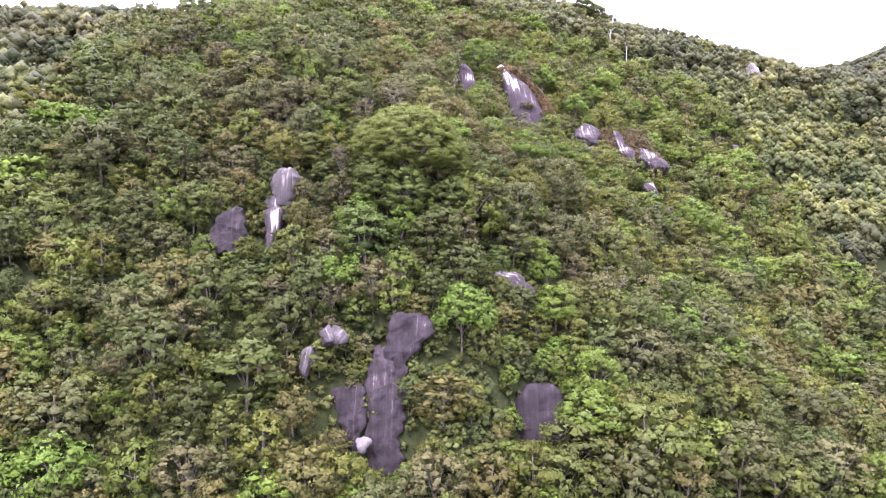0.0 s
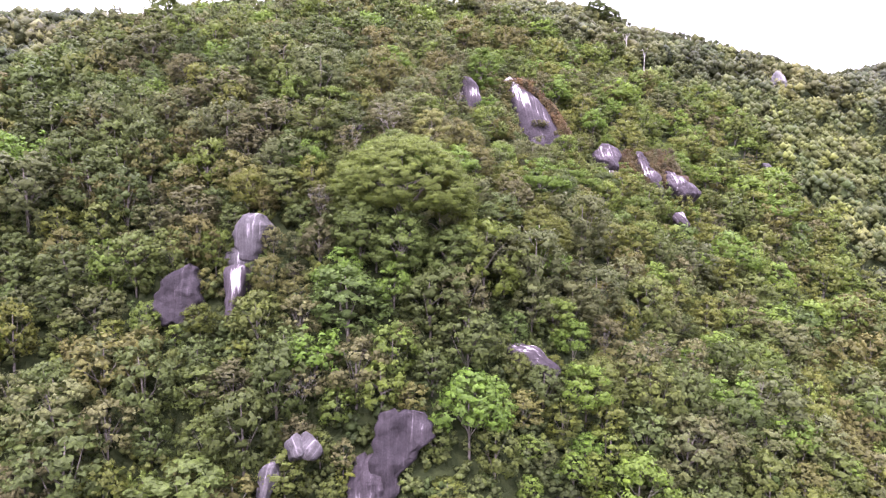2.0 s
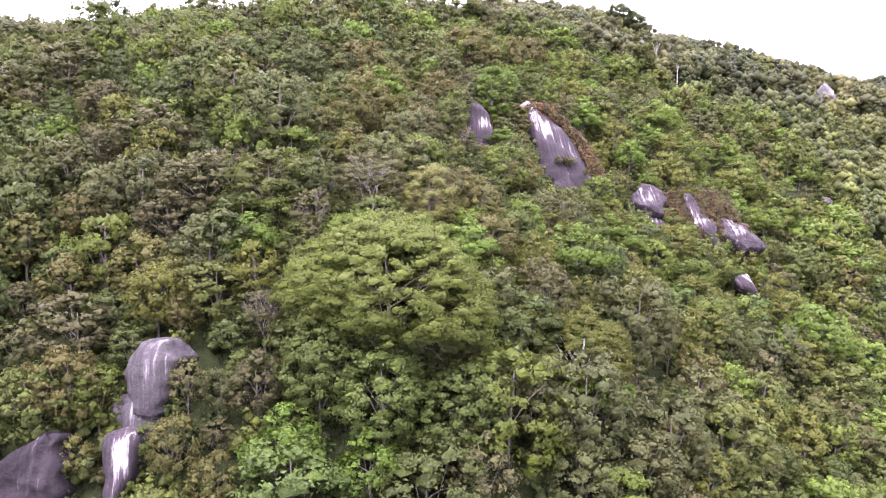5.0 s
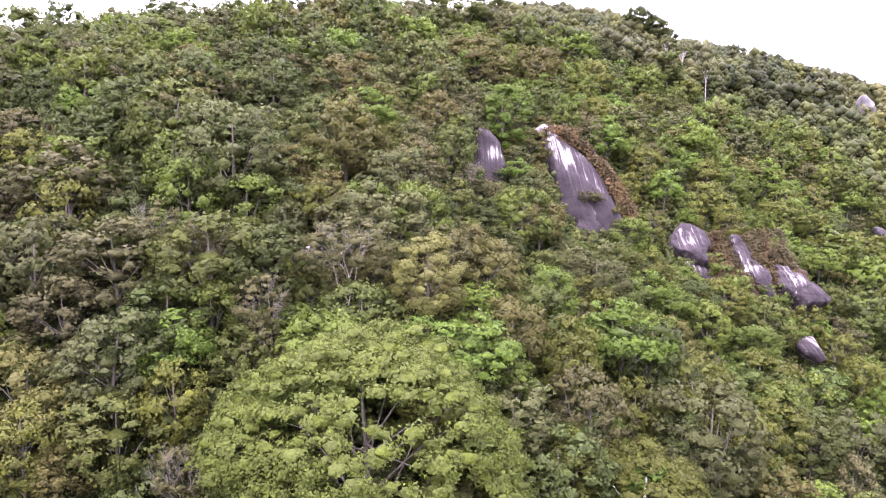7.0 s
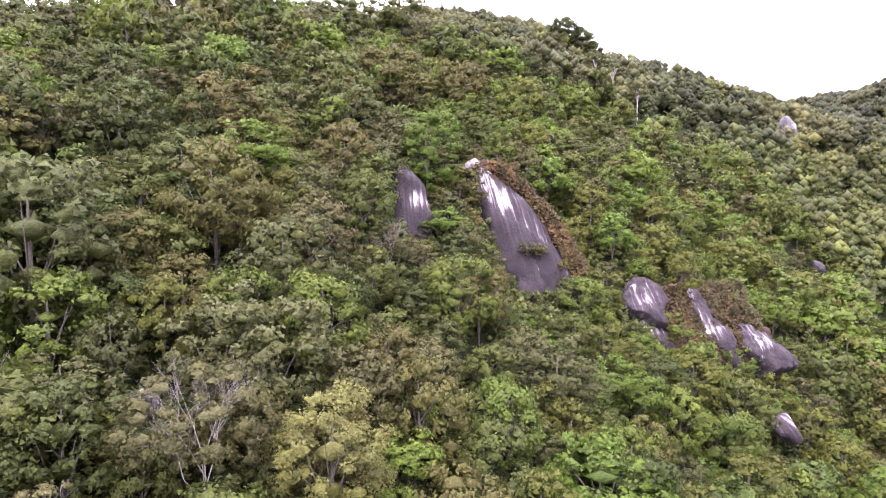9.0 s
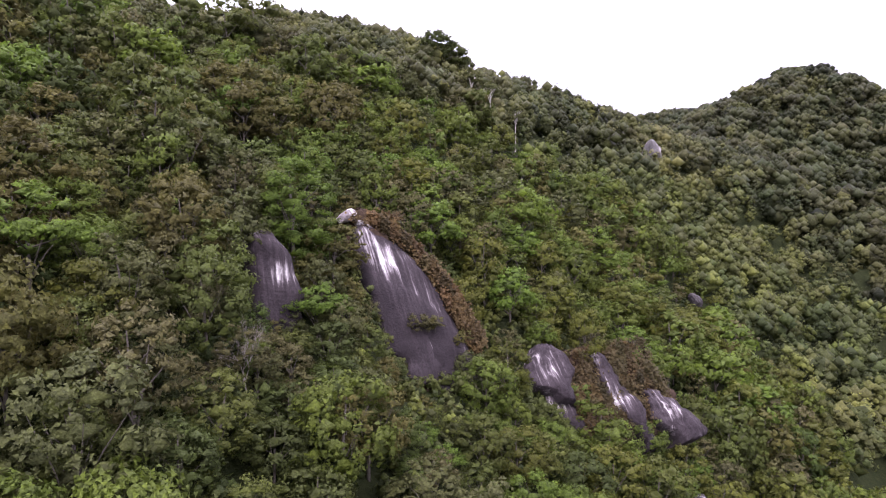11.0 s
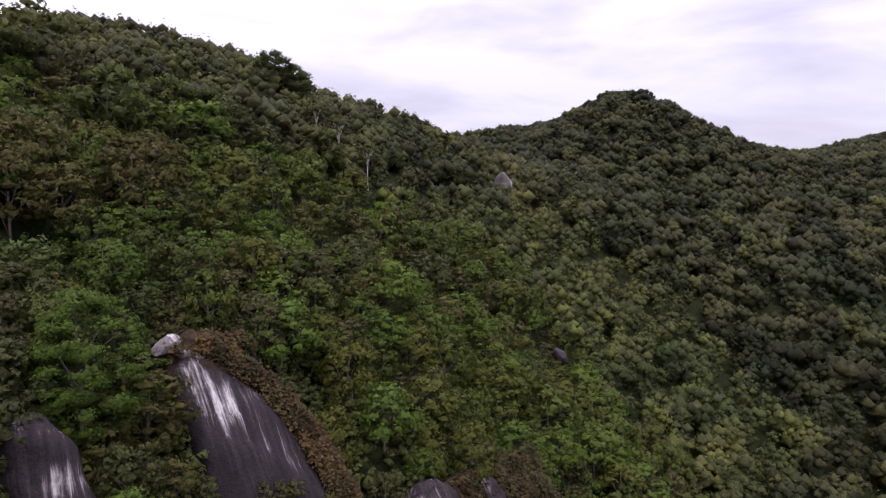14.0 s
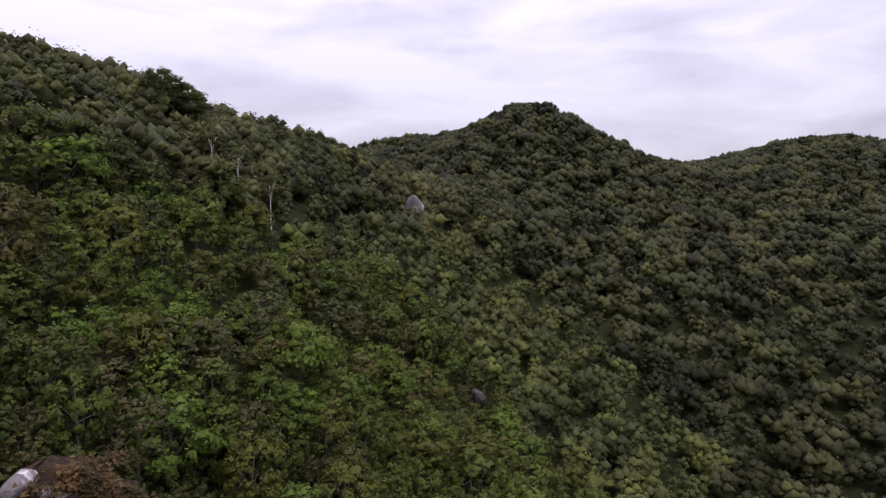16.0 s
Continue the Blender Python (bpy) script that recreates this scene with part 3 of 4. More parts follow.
outcrop("boulder", "pale rounded crag standing out of the far spur", (139.0, 300.5, 115.2), (3.2, 3.2, 4.2), CRAG_ROCK, 10, 0, 0, 31, 3.6, 0.24, 0.5)
outcrop("boulder", "small white boulder between shrubs", (-14.8, 145.2, 80.4), (1.4, 1.1, 1.1), PALE_ROCK, 20, 0, 0, 32, room=1.0)
outcrop("boulder", "grey boulder on the lower spur", (106.5, 240.5, 77.2), (1.6, 1.8, 2.2), GREY_ROCK, 30, -30, 0, 33, room=0.4)
outcrop("boulder", "white-topped stones above the long slab", (17.2, 201.0, 98.7), (1.5, 1.0, 0.7), WHITE_ROCK, 44, -24, 20, 34, 6.0, 0.3, room=0.6)
outcrop("boulder", "flat whitish stone lying above the long slab", (18.6, 200.4, 97.7), (1.2, 0.8, 0.5), WHITE_ROCK, 44, 10, -30, 35, 6.0, 0.3, room=0.6)


def hides(p, reach=26.0):
    """Which of the given points stand before a rock face, seen from the camera's path."""
    p = np.atleast_2d(np.asarray(p, float))
    hit = np.zeros(len(p), bool)
    for inv, half, edges, foot, bare in CRAGS:
        near = np.hypot(p[:, 0] - foot[0], p[:, 1] - foot[1]) < reach
        if not near.any():
            continue
        q = p[near] @ inv[:3, :3].T + inv[:3, 3]
        stops = np.linspace(-0.9, 0.9, len(edges)) * half
        found = np.zeros(len(q), bool)
        for eye in SIGHTS:
            if eye[1] > foot[1] - 25:
                continue
            e = inv[:3, :3] @ np.array(eye) + inv[:3, 3]
            g = -e[1] / np.where(np.abs(q[:, 1] - e[1]) < 1e-6, 1e-6, q[:, 1] - e[1])
            x, z = e[0] + g * (q[:, 0] - e[0]), e[2] + g * (q[:, 2] - e[2])
            lo, hi = np.interp(z, stops, [v[0] for v in edges]), np.interp(z, stops, [v[1] for v in edges])
            found |= (g > 0.99) & (z > bare * half) & (z < 0.93 * half) & (x > lo + 0.6) & (x < hi - 0.6)
        hit[near] |= found
    return hit


def room_for(x, y, z, height, radius):
    """The share of its size to which a plant is shrunk so as not to hide a rock face from the camera."""
    for share in (1.0, 0.8, 0.62, 0.46, 0.32, 0.2):
        h, r = height * share, radius * share
        if not hides([(x, y, z + h), (x - 0.7 * r, y, z + 0.65 * h), (x + 0.7 * r, y, z + 0.65 * h), (x, y - 0.7 * r, z + 0.6 * h), (x, y, z + 0.3 * h)]).any():
            return share
    return 0.0


def headroom(x, y, z):
    """How high growth may stand at a place: kept low where it would hide the granite from the camera."""
    x, y, z = np.atleast_1d(x), np.atleast_1d(y), np.atleast_1d(z)
    room = np.full(len(x), 40.0)
    for rx, ry, low, wide, lean, climb in OUTLOOKS:
        d = ry - y
        beside = np.abs(x - (rx - lean * d)) - wide
        free = low + climb * d - z + np.maximum(0, beside - 0.8) * 2.2
        room = np.where((d > -1.5) & (d < 18) & (beside < 4.0), np.minimum(room, free), room)
    return np.maximum(room, 4.0)


# ---------- ground ----------
def spaced(inner, step, outer):
    a = np.arange(inner[0], inner[1] + 1, step)
    far = np.array([150, 400, 900, 1800, 3200, outer])
    return np.concatenate([(inner[0] - far)[::-1], a, inner[1] + far])


def denser(a, lo, hi):
    """Grid lines with one more between each two of a stretch."""
    half_way = (a[1:] + a[:-1]) / 2
    return np.sort(np.concatenate([a, half_way[(half_way > lo) & (half_way < hi)]]))


gx, gy = denser(spaced((-320, 820), 5.0, 4500), -50, 75), denser(spaced((-140, 640), 5.0, 4500), 72, 212)
mx, my = np.meshgrid(gx, gy)
gz = ground_z(mx.ravel(), my.ravel())
gi = np.arange(len(gx) * len(gy)).reshape(len(gy), len(gx))
gfaces = np.stack([gi[:-1, :-1], gi[:-1, 1:], gi[1:, 1:], gi[1:, :-1]], -1).reshape(-1, 4)
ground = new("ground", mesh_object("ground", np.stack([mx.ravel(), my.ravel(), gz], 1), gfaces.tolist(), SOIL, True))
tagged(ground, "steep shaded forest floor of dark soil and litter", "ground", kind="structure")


# ---------- trees ----------
def limbs(rng, height, crown_low, radius, girth, count, sparse=False, flat=0.0):
    bend = rng.normal(0, 0.05 * height, 2)
    top = 0.8 - 0.25 * flat
    spine = [(bend[0] * s * s, bend[1] * s * s, height * s) for s in (-0.12, 0.0, top * 0.35, top * 0.7, top)]
    pieces = [tube(spine, [girth * 1.25, girth, girth * 0.8, girth * 0.55, girth * 0.2], 5)]
    tips = []
    for i in range(count):
        a = 2 * math.pi * (i + rng.uniform(0, 0.6)) / count
        low = crown_low * rng.uniform(0.7, 1.0) + (height * 0.8 - crown_low) * rng.uniform(0, 0.6)
        s = low / height
        foot = np.array([bend[0] * s * s, bend[1] * s * s, low])
        reach = radius * rng.uniform(0.4, 0.72)
        rim = reach / radius
        dome = crown_low + (height - crown_low) * ((1 - flat) * (0.42 + 0.5 * math.sqrt(1 - rim * rim)) + flat * (0.9 - 0.75 * rim * rim))
        tip = np.array([foot[0] + math.cos(a) * reach, foot[1] + math.sin(a) * reach, max(low * 0.8, dome - rng.uniform(0.1, 0.3) * (height - crown_low))])
        knee = foot * 0.5 + tip * 0.5 + np.array([0, 0, rng.uniform(-0.05, 0.12) * height * 0.4])
        pieces.append(tube([foot, knee, tip], [girth * 0.4, girth * 0.25, girth * 0.08], 4))
        tips.append(tip)
        if sparse:
            for _ in range(4):
                g = rng.uniform(0.35, 0.9)
                f2 = knee * (1 - g) + tip * g
                t2 = f2 + rng.normal(0, 0.24 * radius, 3) * (1, 1, 0.45) + np.array([0, 0, 0.08 * radius])
                m2 = (f2 + t2) / 2 + rng.normal(0, 0.05 * radius, 3)
                pieces.append(tube([f2, m2, t2], [girth * 0.24, girth * 0.16, girth * 0.06], 4))
                for _ in range(3):
                    t3 = t2 + rng.normal(0, 0.15 * radius, 3) * (1, 1, 0.6) + np.array([0, 0, 0.06 * radius])
                    pieces.append(tube([m2 * 0.4 + t2 * 0.6, t3], [girth * 0.1, girth * 0.04], 3))
    return joined(pieces), np.array(tips)


def bare_limbs(rng, height, radius, girth):
    """A leafless tree: trunk, boughs, branches and fine twigs, each springing from the last."""
    pieces = []

    def grow(foot, way, length, thick, level):
        knee = foot + way * length * 0.5 + rng.normal(0, 0.06 * length, 3)
        tip = foot + way * length + rng.normal(0, 0.10 * length, 3)
        pieces.append(tube([foot, knee, tip], [thick * 0.8, thick * 0.6, thick * 0.4], (6, 5, 4, 3, 3)[level]))
        if level == 4:
            return
        for i in range((5, 4, 4, 4)[level]):
            g = rng.uniform(0.55, 1.0) if level else rng.uniform(0.6, 1.0)
            start = foot * (1 - g) + tip * g if g > 0.5 else knee
            spread = (0.75, 0.6, 0.6, 0.7)[level]
            side = unit(rng.normal(size=3) * (1, 1, 0.5))
            grow(start, unit(way + side * spread + (0, 0, 0.12)), length * rng.uniform(0.5, 0.72), thick * 0.52, level + 1)

    grow(np.zeros(3), unit(np.array([rng.normal(0, 0.06), rng.normal(0, 0.06), 1.0])), height * 0.42, girth, 0)
    verts, faces = joined(pieces)
    lift = height / verts[:, 2].max()
    wide = radius / np.percentile(np.hypot(verts[:, 0], verts[:, 1]), 97)
    return verts * (wide, wide, lift), faces


def crown(rng, height, low, radius, lobes, lobe, leaves, size, flat=0.0, core=0.66, fine=True, heart=0.58):
    """Leaf sprays on rounded lobes set over an uneven dome, round a shaded inner mass."""
    lobes = int(lobes * 1.45)
    depth = height - low
    mid = low + depth * 0.45
    places, facings, soft = [], [], []
    i = np.arange(lobes) + 0.5
    rise = 1 - 1.7 * i / lobes
    turn = i * 2.39996 + rng.uniform(0, 6.28)
    dirs = np.stack([np.sqrt(1 - rise ** 2) * np.cos(turn), np.sqrt(1 - rise ** 2) * np.sin(turn), rise], 1)
    dirs = unit(dirs + rng.normal(0, 0.16, (lobes, 3)))
    # some boughs reach out, others stay back
    bough = unit(rng.normal(size=(5, 3)) * (1, 1, 0.6) + (0, 0, 0.2))
    stretch = (0.6 + 0.3 * np.clip((dirs @ bough.T).max(1), 0, 1) ** 2 + rng.uniform(-0.07, 0.07, lobes))[:, None]
    centres = dirs * stretch * (radius, radius, depth * 0.54) + (0, 0, mid)
    if flat:
        rim = np.hypot(centres[:, 0], centres[:, 1]) / radius
        centres[:, 2] = centres[:, 2] * (1 - flat) + flat * (low + depth * (0.95 - 0.75 * rim ** 2) - rng.uniform(0, depth * 0.3, lobes))
    radii = radius * lobe * 0.84 * rng.uniform(0.6, 1.4, lobes)
    share = np.maximum(1, (leaves * radii ** 2 / (radii ** 2).sum())).astype(int)
    for c, r, k, out in zip(centres, radii, share, dirs):
        tufts = unit(rng.normal(size=(7, 3)) + out * 0.7 + (0, 0, 0.4))
        d = unit(tufts[rng.integers(0, 7, k)] + rng.normal(0, 0.3, (k, 3)))
        where = c + d * r * rng.uniform(0.6, 1.3, (k, 1)) * (1, 1, 0.62 - 0.2 * flat)
        facing = unit(d + (0, 0, 0.3)) + rng.normal(0, 0.42, (k, 3))
        whole = unit((where - (0, 0, mid)) / (radius, radius, depth * 0.55))
        places.append(where), facings.append(facing), soft.append(unit(d * 0.6 + whole * 0.6 + facing * 0.15))
    verts, faces = leaf_cards(rng, np.vstack(places), np.vstack(facings), size)
    middle, broad = centres, radii * heart
    if core:
        inner = np.array([(0, 0, mid + depth * 0.1), (0, 0, mid - depth * 0.14)])
        middle, broad = np.vstack([centres, inner]), np.concatenate([broad, np.full(2, radius * core * 0.4)])
    hv, hf, hn = clumps(rng, middle, broad, 0.6 - 0.2 * flat, 0.3, fine)
    hn = unit(hn * 0.65 + 0.5 * unit((hv - (0, 0, mid)) / (radius, radius, depth * 0.55)))
    return np.vstack([hv, verts]), hf.tolist() + (faces + len(hv)).tolist(), np.vstack([hn, np.repeat(unit(np.vstack(soft)), 3, 0)])


KINDS = {
    # name: label, leaf, bark, height, crown foot, radius, lobes, lobe size, sprays, spray size, flat, inner mass, limbs
    "dark_broadleaf_tree": ("dense dark green broadleaf tree on the steep slope", "dark", BARK, 9.2, 1.0, 3.7, 32, 0.30, 1850, 0.22, 0.0, 0.66, 5),
    "broadleaf_tree": ("mid-green rounded broadleaf tree in the dense canopy", "mid", BARK, 8.8, 1.0, 3.5, 28, 0.32, 1800, 0.21, 0.0, 0.64, 5),
    "bushy_tree": ("fresh green bushy tree with soft rounded clumps", "fresh", BARK, 8.4, 0.8, 3.4, 26, 0.33, 1800, 0.21, 0.0, 0.64, 5),
    "grey_green_tree": ("grey-green round-headed tree in the dense canopy", "grey", BARK, 9.0, 1.0, 3.6, 34, 0.28, 1850, 0.21, 0.0, 0.66, 5),
    "lime_green_tree": ("bright lime-green leafy tree standing in the canopy", "lime", BARK, 8.4, 1.2, 3.1, 22, 0.34, 1650, 0.20, 0.0, 0.60, 5),
    "olive_tree": ("olive-green bushy tree with loose clumps of leaves", "olive", BARK, 8.4, 1.0, 3.4, 27, 0.31, 1650, 0.21, 0.1, 0.60, 6),
    "pale_leaved_tree": ("pale grey-green tree with bare limbs showing", "pale", BARK, 8.8, 1.6, 3.2, 30, 0.25, 1400, 0.20, 0.1, 0.45, 7),
    "brownish_tree": ("brownish grey tree with thin dry foliage", "brown", BARK, 9.0, 1.6, 3.6, 34, 0.26, 1500, 0.20, 0.2, 0.55, 7),
    "flat_topped_tree": ("fresh green tree with layered flat-topped boughs", "vivid", BARK, 9.0, 2.0, 3.9, 30, 0.29, 1750, 0.21, 0.55, 0.55, 7),
    "vine_covered_tree": ("tree draped in fresh green climbing vines", "vine", BARK, 8.6, 0.3, 3.0, 30, 0.32, 1700, 0.21, 0.0, 0.70, 3),
}
VARIANTS = 3
STOCK, USED = {}, {}
tree_rng = np.random.default_rng(5)


def tree_thing(name, label, trunk_me, crown_me, crown_label=""):
    ob = new(name)
    tagged(ob, label, "tree")
    part("trunk", trunk_me, ob)
    if crown_me:
        part("crown", crown_me, ob, crown_label)
    return ob


def make_stock(name, i):
    label, leaf, bark, height, low, radius, lobes, lobe, leaves, size, flat, core, count = KINDS[name]
    (tv, tf), _ = limbs(tree_rng, height, low, radius, 0.17, count if i < 2 * VARIANTS else 3, False, flat)
    grow = tree_rng.uniform(0.9, 1.1)
    fine = (1.5, 0.70, 0.26)[i // VARIANTS]
    cv, cf, cn = crown(tree_rng, height, low, radius * grow, max(14, int(lobes * (1.15, 1.0, 0.6)[i // VARIANTS])), lobe * (0.95, 1.0, 1.25)[i // VARIANTS], int(leaves * fine), size * 0.8 / fine ** 0.45, flat, core, fine=False)
    cv = cv * (tree_rng.uniform(0.88, 1.12), tree_rng.uniform(0.88, 1.12), 1)
    return mesh_object("trunk", tv, tf, bark, True), foliage_mesh("crown", cv, cf, cn, LEAVES[leaf])


for kind_name in KINDS:
    STOCK[kind_name] = [make_stock(kind_name, i) for i in range(3 * VARIANTS)]


def plant(name, x, y, z, size, turn, tall=1.0, label=""):
    # the stretches that are passed nearest have the finer crowns
    level = 0 if (-36 < x < 28 and 108 < y < 152) or (-24 < x < 46 and 152 <= y < 186) else 1 if (-72 < x < 54 and 60 < y < 206) or (0 < x < 74 and y < 234) else 2
    trunk_me, crown_me = STOCK[name][int(turn * 7.7) % VARIANTS + level * VARIANTS]
    made = tree_thing(name, label or KINDS[name][0], trunk_me, crown_me)
    made["group"] = name.replace("_", " ") + "s of the hillside"
    made.matrix_basis = pose(x, y, z, 0, 0, turn) @ Matrix.Diagonal((size, size, size * tall, 1))
    return made


# Trees that stand out by themselves.
SPECIMENS = []  # plan x, y and the room that each one takes


def big_tree(name, label, x, y, top, depth, radius, lobes, lobe, leaves, size, flat, core, leaf, bark, count, girth, bare=False, seed=1):
    """A single tree rooted in the ground, with its top at the given height and a crown of the given depth."""
    rng = np.random.default_rng(seed)
    base = float(ground_z(x, y)[0]) - 0.3
    height = top - base
    low = max(0.5, height - depth)
    tv, tf = bare_limbs(rng, height, radius, girth) if bare else limbs(rng, height, low, radius, girth, count, False, flat)[0]
    crown_me = None
    if leaves:
        cv, cf, cn = crown(rng, height, low, radius, lobes, lobe, leaves, size, flat, core, True, 0.55)
        crown_me = foliage_mesh("crown", cv, cf, cn, LEAVES[leaf])
    ob = tree_thing(name, label, mesh_object("trunk", tv, tf, bark, True), crown_me)
    ob.location = (x, y, base)
    SPECIMENS.append((x, y, radius))
    return ob


big_tree("feathery_tree", "huge spreading tree with feathery light green leaves", -6.0, 122.5, 79.3, 19.0, 12.0, 620, 0.088, 100000, 0.10, 0.3, 0.0, "feather", BARK, 14, 0.30, False, 41)
big_tree("feathery_tree", "spreading yellowish green tree below the great feathery one", 15.5, 131.0, 66.8, 10.5, 7.4, 230, 0.12, 36000, 0.10, 0.3, 0.0, "lime", PALE_BARK, 12, 0.26, False, 42)
big_tree("yellow_leaved_tree", "tree with golden yellow leaves above the feathery one", -2.4, 138.5, 83.6, 10.0, 3.8, 48, 0.22, 12000, 0.085, 0.0, 0.6, "yellow", BARK, 7, 0.2, False, 43)
big_tree("leafless_tree", "bare silvery grey tree with fine spreading twigs", -10.0, 138.0, 85.2, 7.0, 4.8, 40, 0.18, 3500, 0.10, 0.2, 0.0, "pale", TWIGS, 20, 0.09, True, 44)
big_tree("leafless_tree", "wide bare grey tree on the upper slope", -35.0, 163.5, 100.5, 8.0, 5.5, 40, 0.18, 5000, 0.14, 0.5, 0.0, "pale", TWIGS, 20, 0.12, True, 45)
for rx, ry, rtop, rr, rs in ((61.0, 293.5, 147.0, 5.2, 46), (68.0, 296.5, 145.5, 5.0, 50), (57.0, 296.0, 143.5, 3.8, 51)):
    big_tree("ridge_tree", "great dark crowned tree standing on the ridge", rx, ry, rtop, 8.5, rr, 46, 0.27, 3600, 0.2, 0.0, 0.66, "dark", BARK, 7, 0.34, False, rs)
big_tree("ridge_tree", "spreading dark tree on the shoulder of the far peak", 352.0, 402.0, 173.5, 8.0, 7.0, 30, 0.28, 900, 0.4, 0.5, 0.5, "dark", BARK, 6, 0.4, False, 48)
big_tree("ridge_tree", "round dark tree on the top of the far peak", 330.0, 429.0, 179.5, 9.0, 6.0, 30, 0.28, 900, 0.4, 0.0, 0.6, "dark", BARK, 6, 0.4, False, 49)
big_tree("tall_broadleaf_tree", "tall bright green tree beside the long slab", 9.4, 193.8, 107.0, 16.5, 4.5, 90, 0.2, 14000, 0.11, 0.0, 0.66, "vivid", BARK, 7, 0.32, False, 47)
for px, py, tall, seed in ((67.5, 270.0, 14, 61), (64.6, 275.5, 13, 62), (73.5, 268.0, 12, 63), (239.0, 262.0, 12, 65)):
    top = float(ground_z(px, py)[0]) + tall
    big_tree("pale_trunked_tree", "tall tree with a bare whitish trunk and thin crown", px, py, top, tall * 0.4, 2.8, 16, 0.26, 900, 0.24, 0.2, 0.3, "grey", PALE_BARK, 7, 0.2, False, seed)
    SPECIMENS.pop()

for vx, vy, vtop, vr in ((-6.0, 114.6, 66.8, 4.2), (-12.2, 116.4, 68.6, 3.9), (1.4, 115.4, 65.2, 4.0)):
    big_tree("vine_covered_tree", "tree hung with vines beneath the great feathery crown", vx, vy, vtop, 11.0, vr, 60, 0.22, 6500, 0.13, 0.0, 0.6, "vine", BARK, 6, 0.22, False, int(70 + vx))
    SPECIMENS[-1] = (vx, vy, 1.4)  # lesser trees crowd round them
for bx, by, btop, br, seed in ((-24.0, 141.6, 84.8, 2.8, 81), (-16.4, 134.1, 80.2, 2.6, 82), (-28.8, 143.5, 86.0, 3.4, 83), (-16.7, 99.3, 47.8, 2.6, 84), (31.9, 122.2, 47.4, 2.8, 85), (-18.8, 122.2, 70.2, 2.2, 86), (2.8, 172.1, 91.9, 2.4, 87)):
    big_tree("leafless_tree", "nearly bare grey tree with a few pale leaves", bx, by, btop, 5.0, br, 30, 0.2, 1600, 0.10, 0.2, 0.0, "pale", TWIGS, 12, 0.08, True, seed)
# Growth kept low so that the camera sees the yellow tree and the bare one.
OUTLOOKS += [(-2.4, 136.8, 76.5, 2.8, 0.0, 0.32), (-10.0, 136.4, 79.5, 4.0, -0.1, 0.32)]

# Trees that can be told apart on the slope: plan x, y and crown radius.
KNOWN = {
    "lime_green_tree": [(-32.4, 108.2, 2.7), (-49, 156, 3), (-85, 141, 4), (-38, 85, 3.5), (-36, 89, 2.6), (-23, 81, 3.7), (4, 91, 2.9), (25, 94, 5), (35, 98, 4.3), (12, 84, 4),
                        (48, 107, 4.2), (66, 116, 5), (-21, 127, 3), (-8, 172, 2.6), (11, 141, 3.4), (18, 143, 3), (-15, 151, 3), (51, 199, 3), (-30, 123, 3),
                        (53, 216, 3.8), (71, 218, 4.4), (50, 207, 4), (90, 222, 5)],
    "vine_covered_tree": [(-27, 88, 5), (-13, 109, 4.7), (-10, 117.5, 3.4), (-4.5, 118.5, 3.2)],
    "olive_tree": [(-24.6, 112.6, 2.6), (-15, 87, 3.6), (0, 90, 4.6), (-17, 78, 4.4), (-33, 128, 4), (-20, 158, 3.2), (-2, 204, 3.2), (50, 224, 3.9), (27, 218, 3.3), (17, 182, 2.2)],
    "pale_leaved_tree": [(24.5, 183.5, 2.2), (-25.0, 117.6, 2.3), (-14.5, 86.5, 2.0), (-1, 80, 3.8), (-11, 102, 3.7), (63, 102, 5), (28, 116, 4), (-31, 77, 3.8), (-44, 89, 2.8), (24, 120, 3), (-16, 133, 2), (-3, 181, 2.3), (40, 212, 3.2), (106, 227, 4.7)],
    "flat_topped_tree": [(-14.5, 112.5, 3.6), (-7, 112, 3.2), (18.5, 116, 3), (5, 103, 4.4), (31, 209, 5), (31, 171, 3.4), (40, 201, 4)],
    "grey_green_tree": [(32, 107, 4.9), (49, 124, 6), (57, 121, 5), (-49, 81, 4.6), (-64, 169, 6), (70, 239, 4.9)],
    "bushy_tree": [(-47, 114, 3.2), (-35.5, 107.5, 2.5), (-39.2, 107.6, 2.7), (-33.0, 116.5, 2.4), (40, 96, 5), (-42, 153, 4.3), (-21, 135, 2.6), (-22, 149, 3.7), (-10, 154, 3), (80, 216, 6), (72, 223, 4)],
    "brownish_tree": [(-31, 139, 5.5), (-41, 149, 6), (-33, 134, 4), (0, 178, 2.4)],
    "dark_broadleaf_tree": [(47, 99, 4.9), (-42, 165, 5.5), (-69, 139, 6), (-26, 131, 3), (8, 128, 4), (3, 108, 4.5), (-2, 111, 4.5), (0.5, 117.5, 3.6), (-14, 119, 3.4)],
}
STANDING, PLANTED = [], []
known_rng = np.random.default_rng(8)
for kind_name, places in KNOWN.items():
    for kx, ky, kr in places:
        size = kr / KINDS[kind_name][5]
        USED[kind_name] = USED.get(kind_name, 0) + 1
        kz = float(ground_z(kx, ky)[0])
        tall = min(1.3, 1.1 / size ** 0.6)
        shrink = max(0.8, min(1.0, float(headroom(kx, ky, kz)[0]) / (KINDS[kind_name][3] * size * tall)))
        share = room_for(kx, ky, kz, KINDS[kind_name][3] * size * tall * shrink ** 0.65, kr)
        turn = known_rng.uniform(0, 360)
        if share < 0.3:
            continue
        plant(kind_name, kx, ky, kz - 0.3, size * shrink ** 0.35 * share ** 0.7, turn, tall * shrink ** 0.65 * share ** 0.3)
        STANDING.append((kx, ky, kr))
        PLANTED.append((kx, ky, kr))

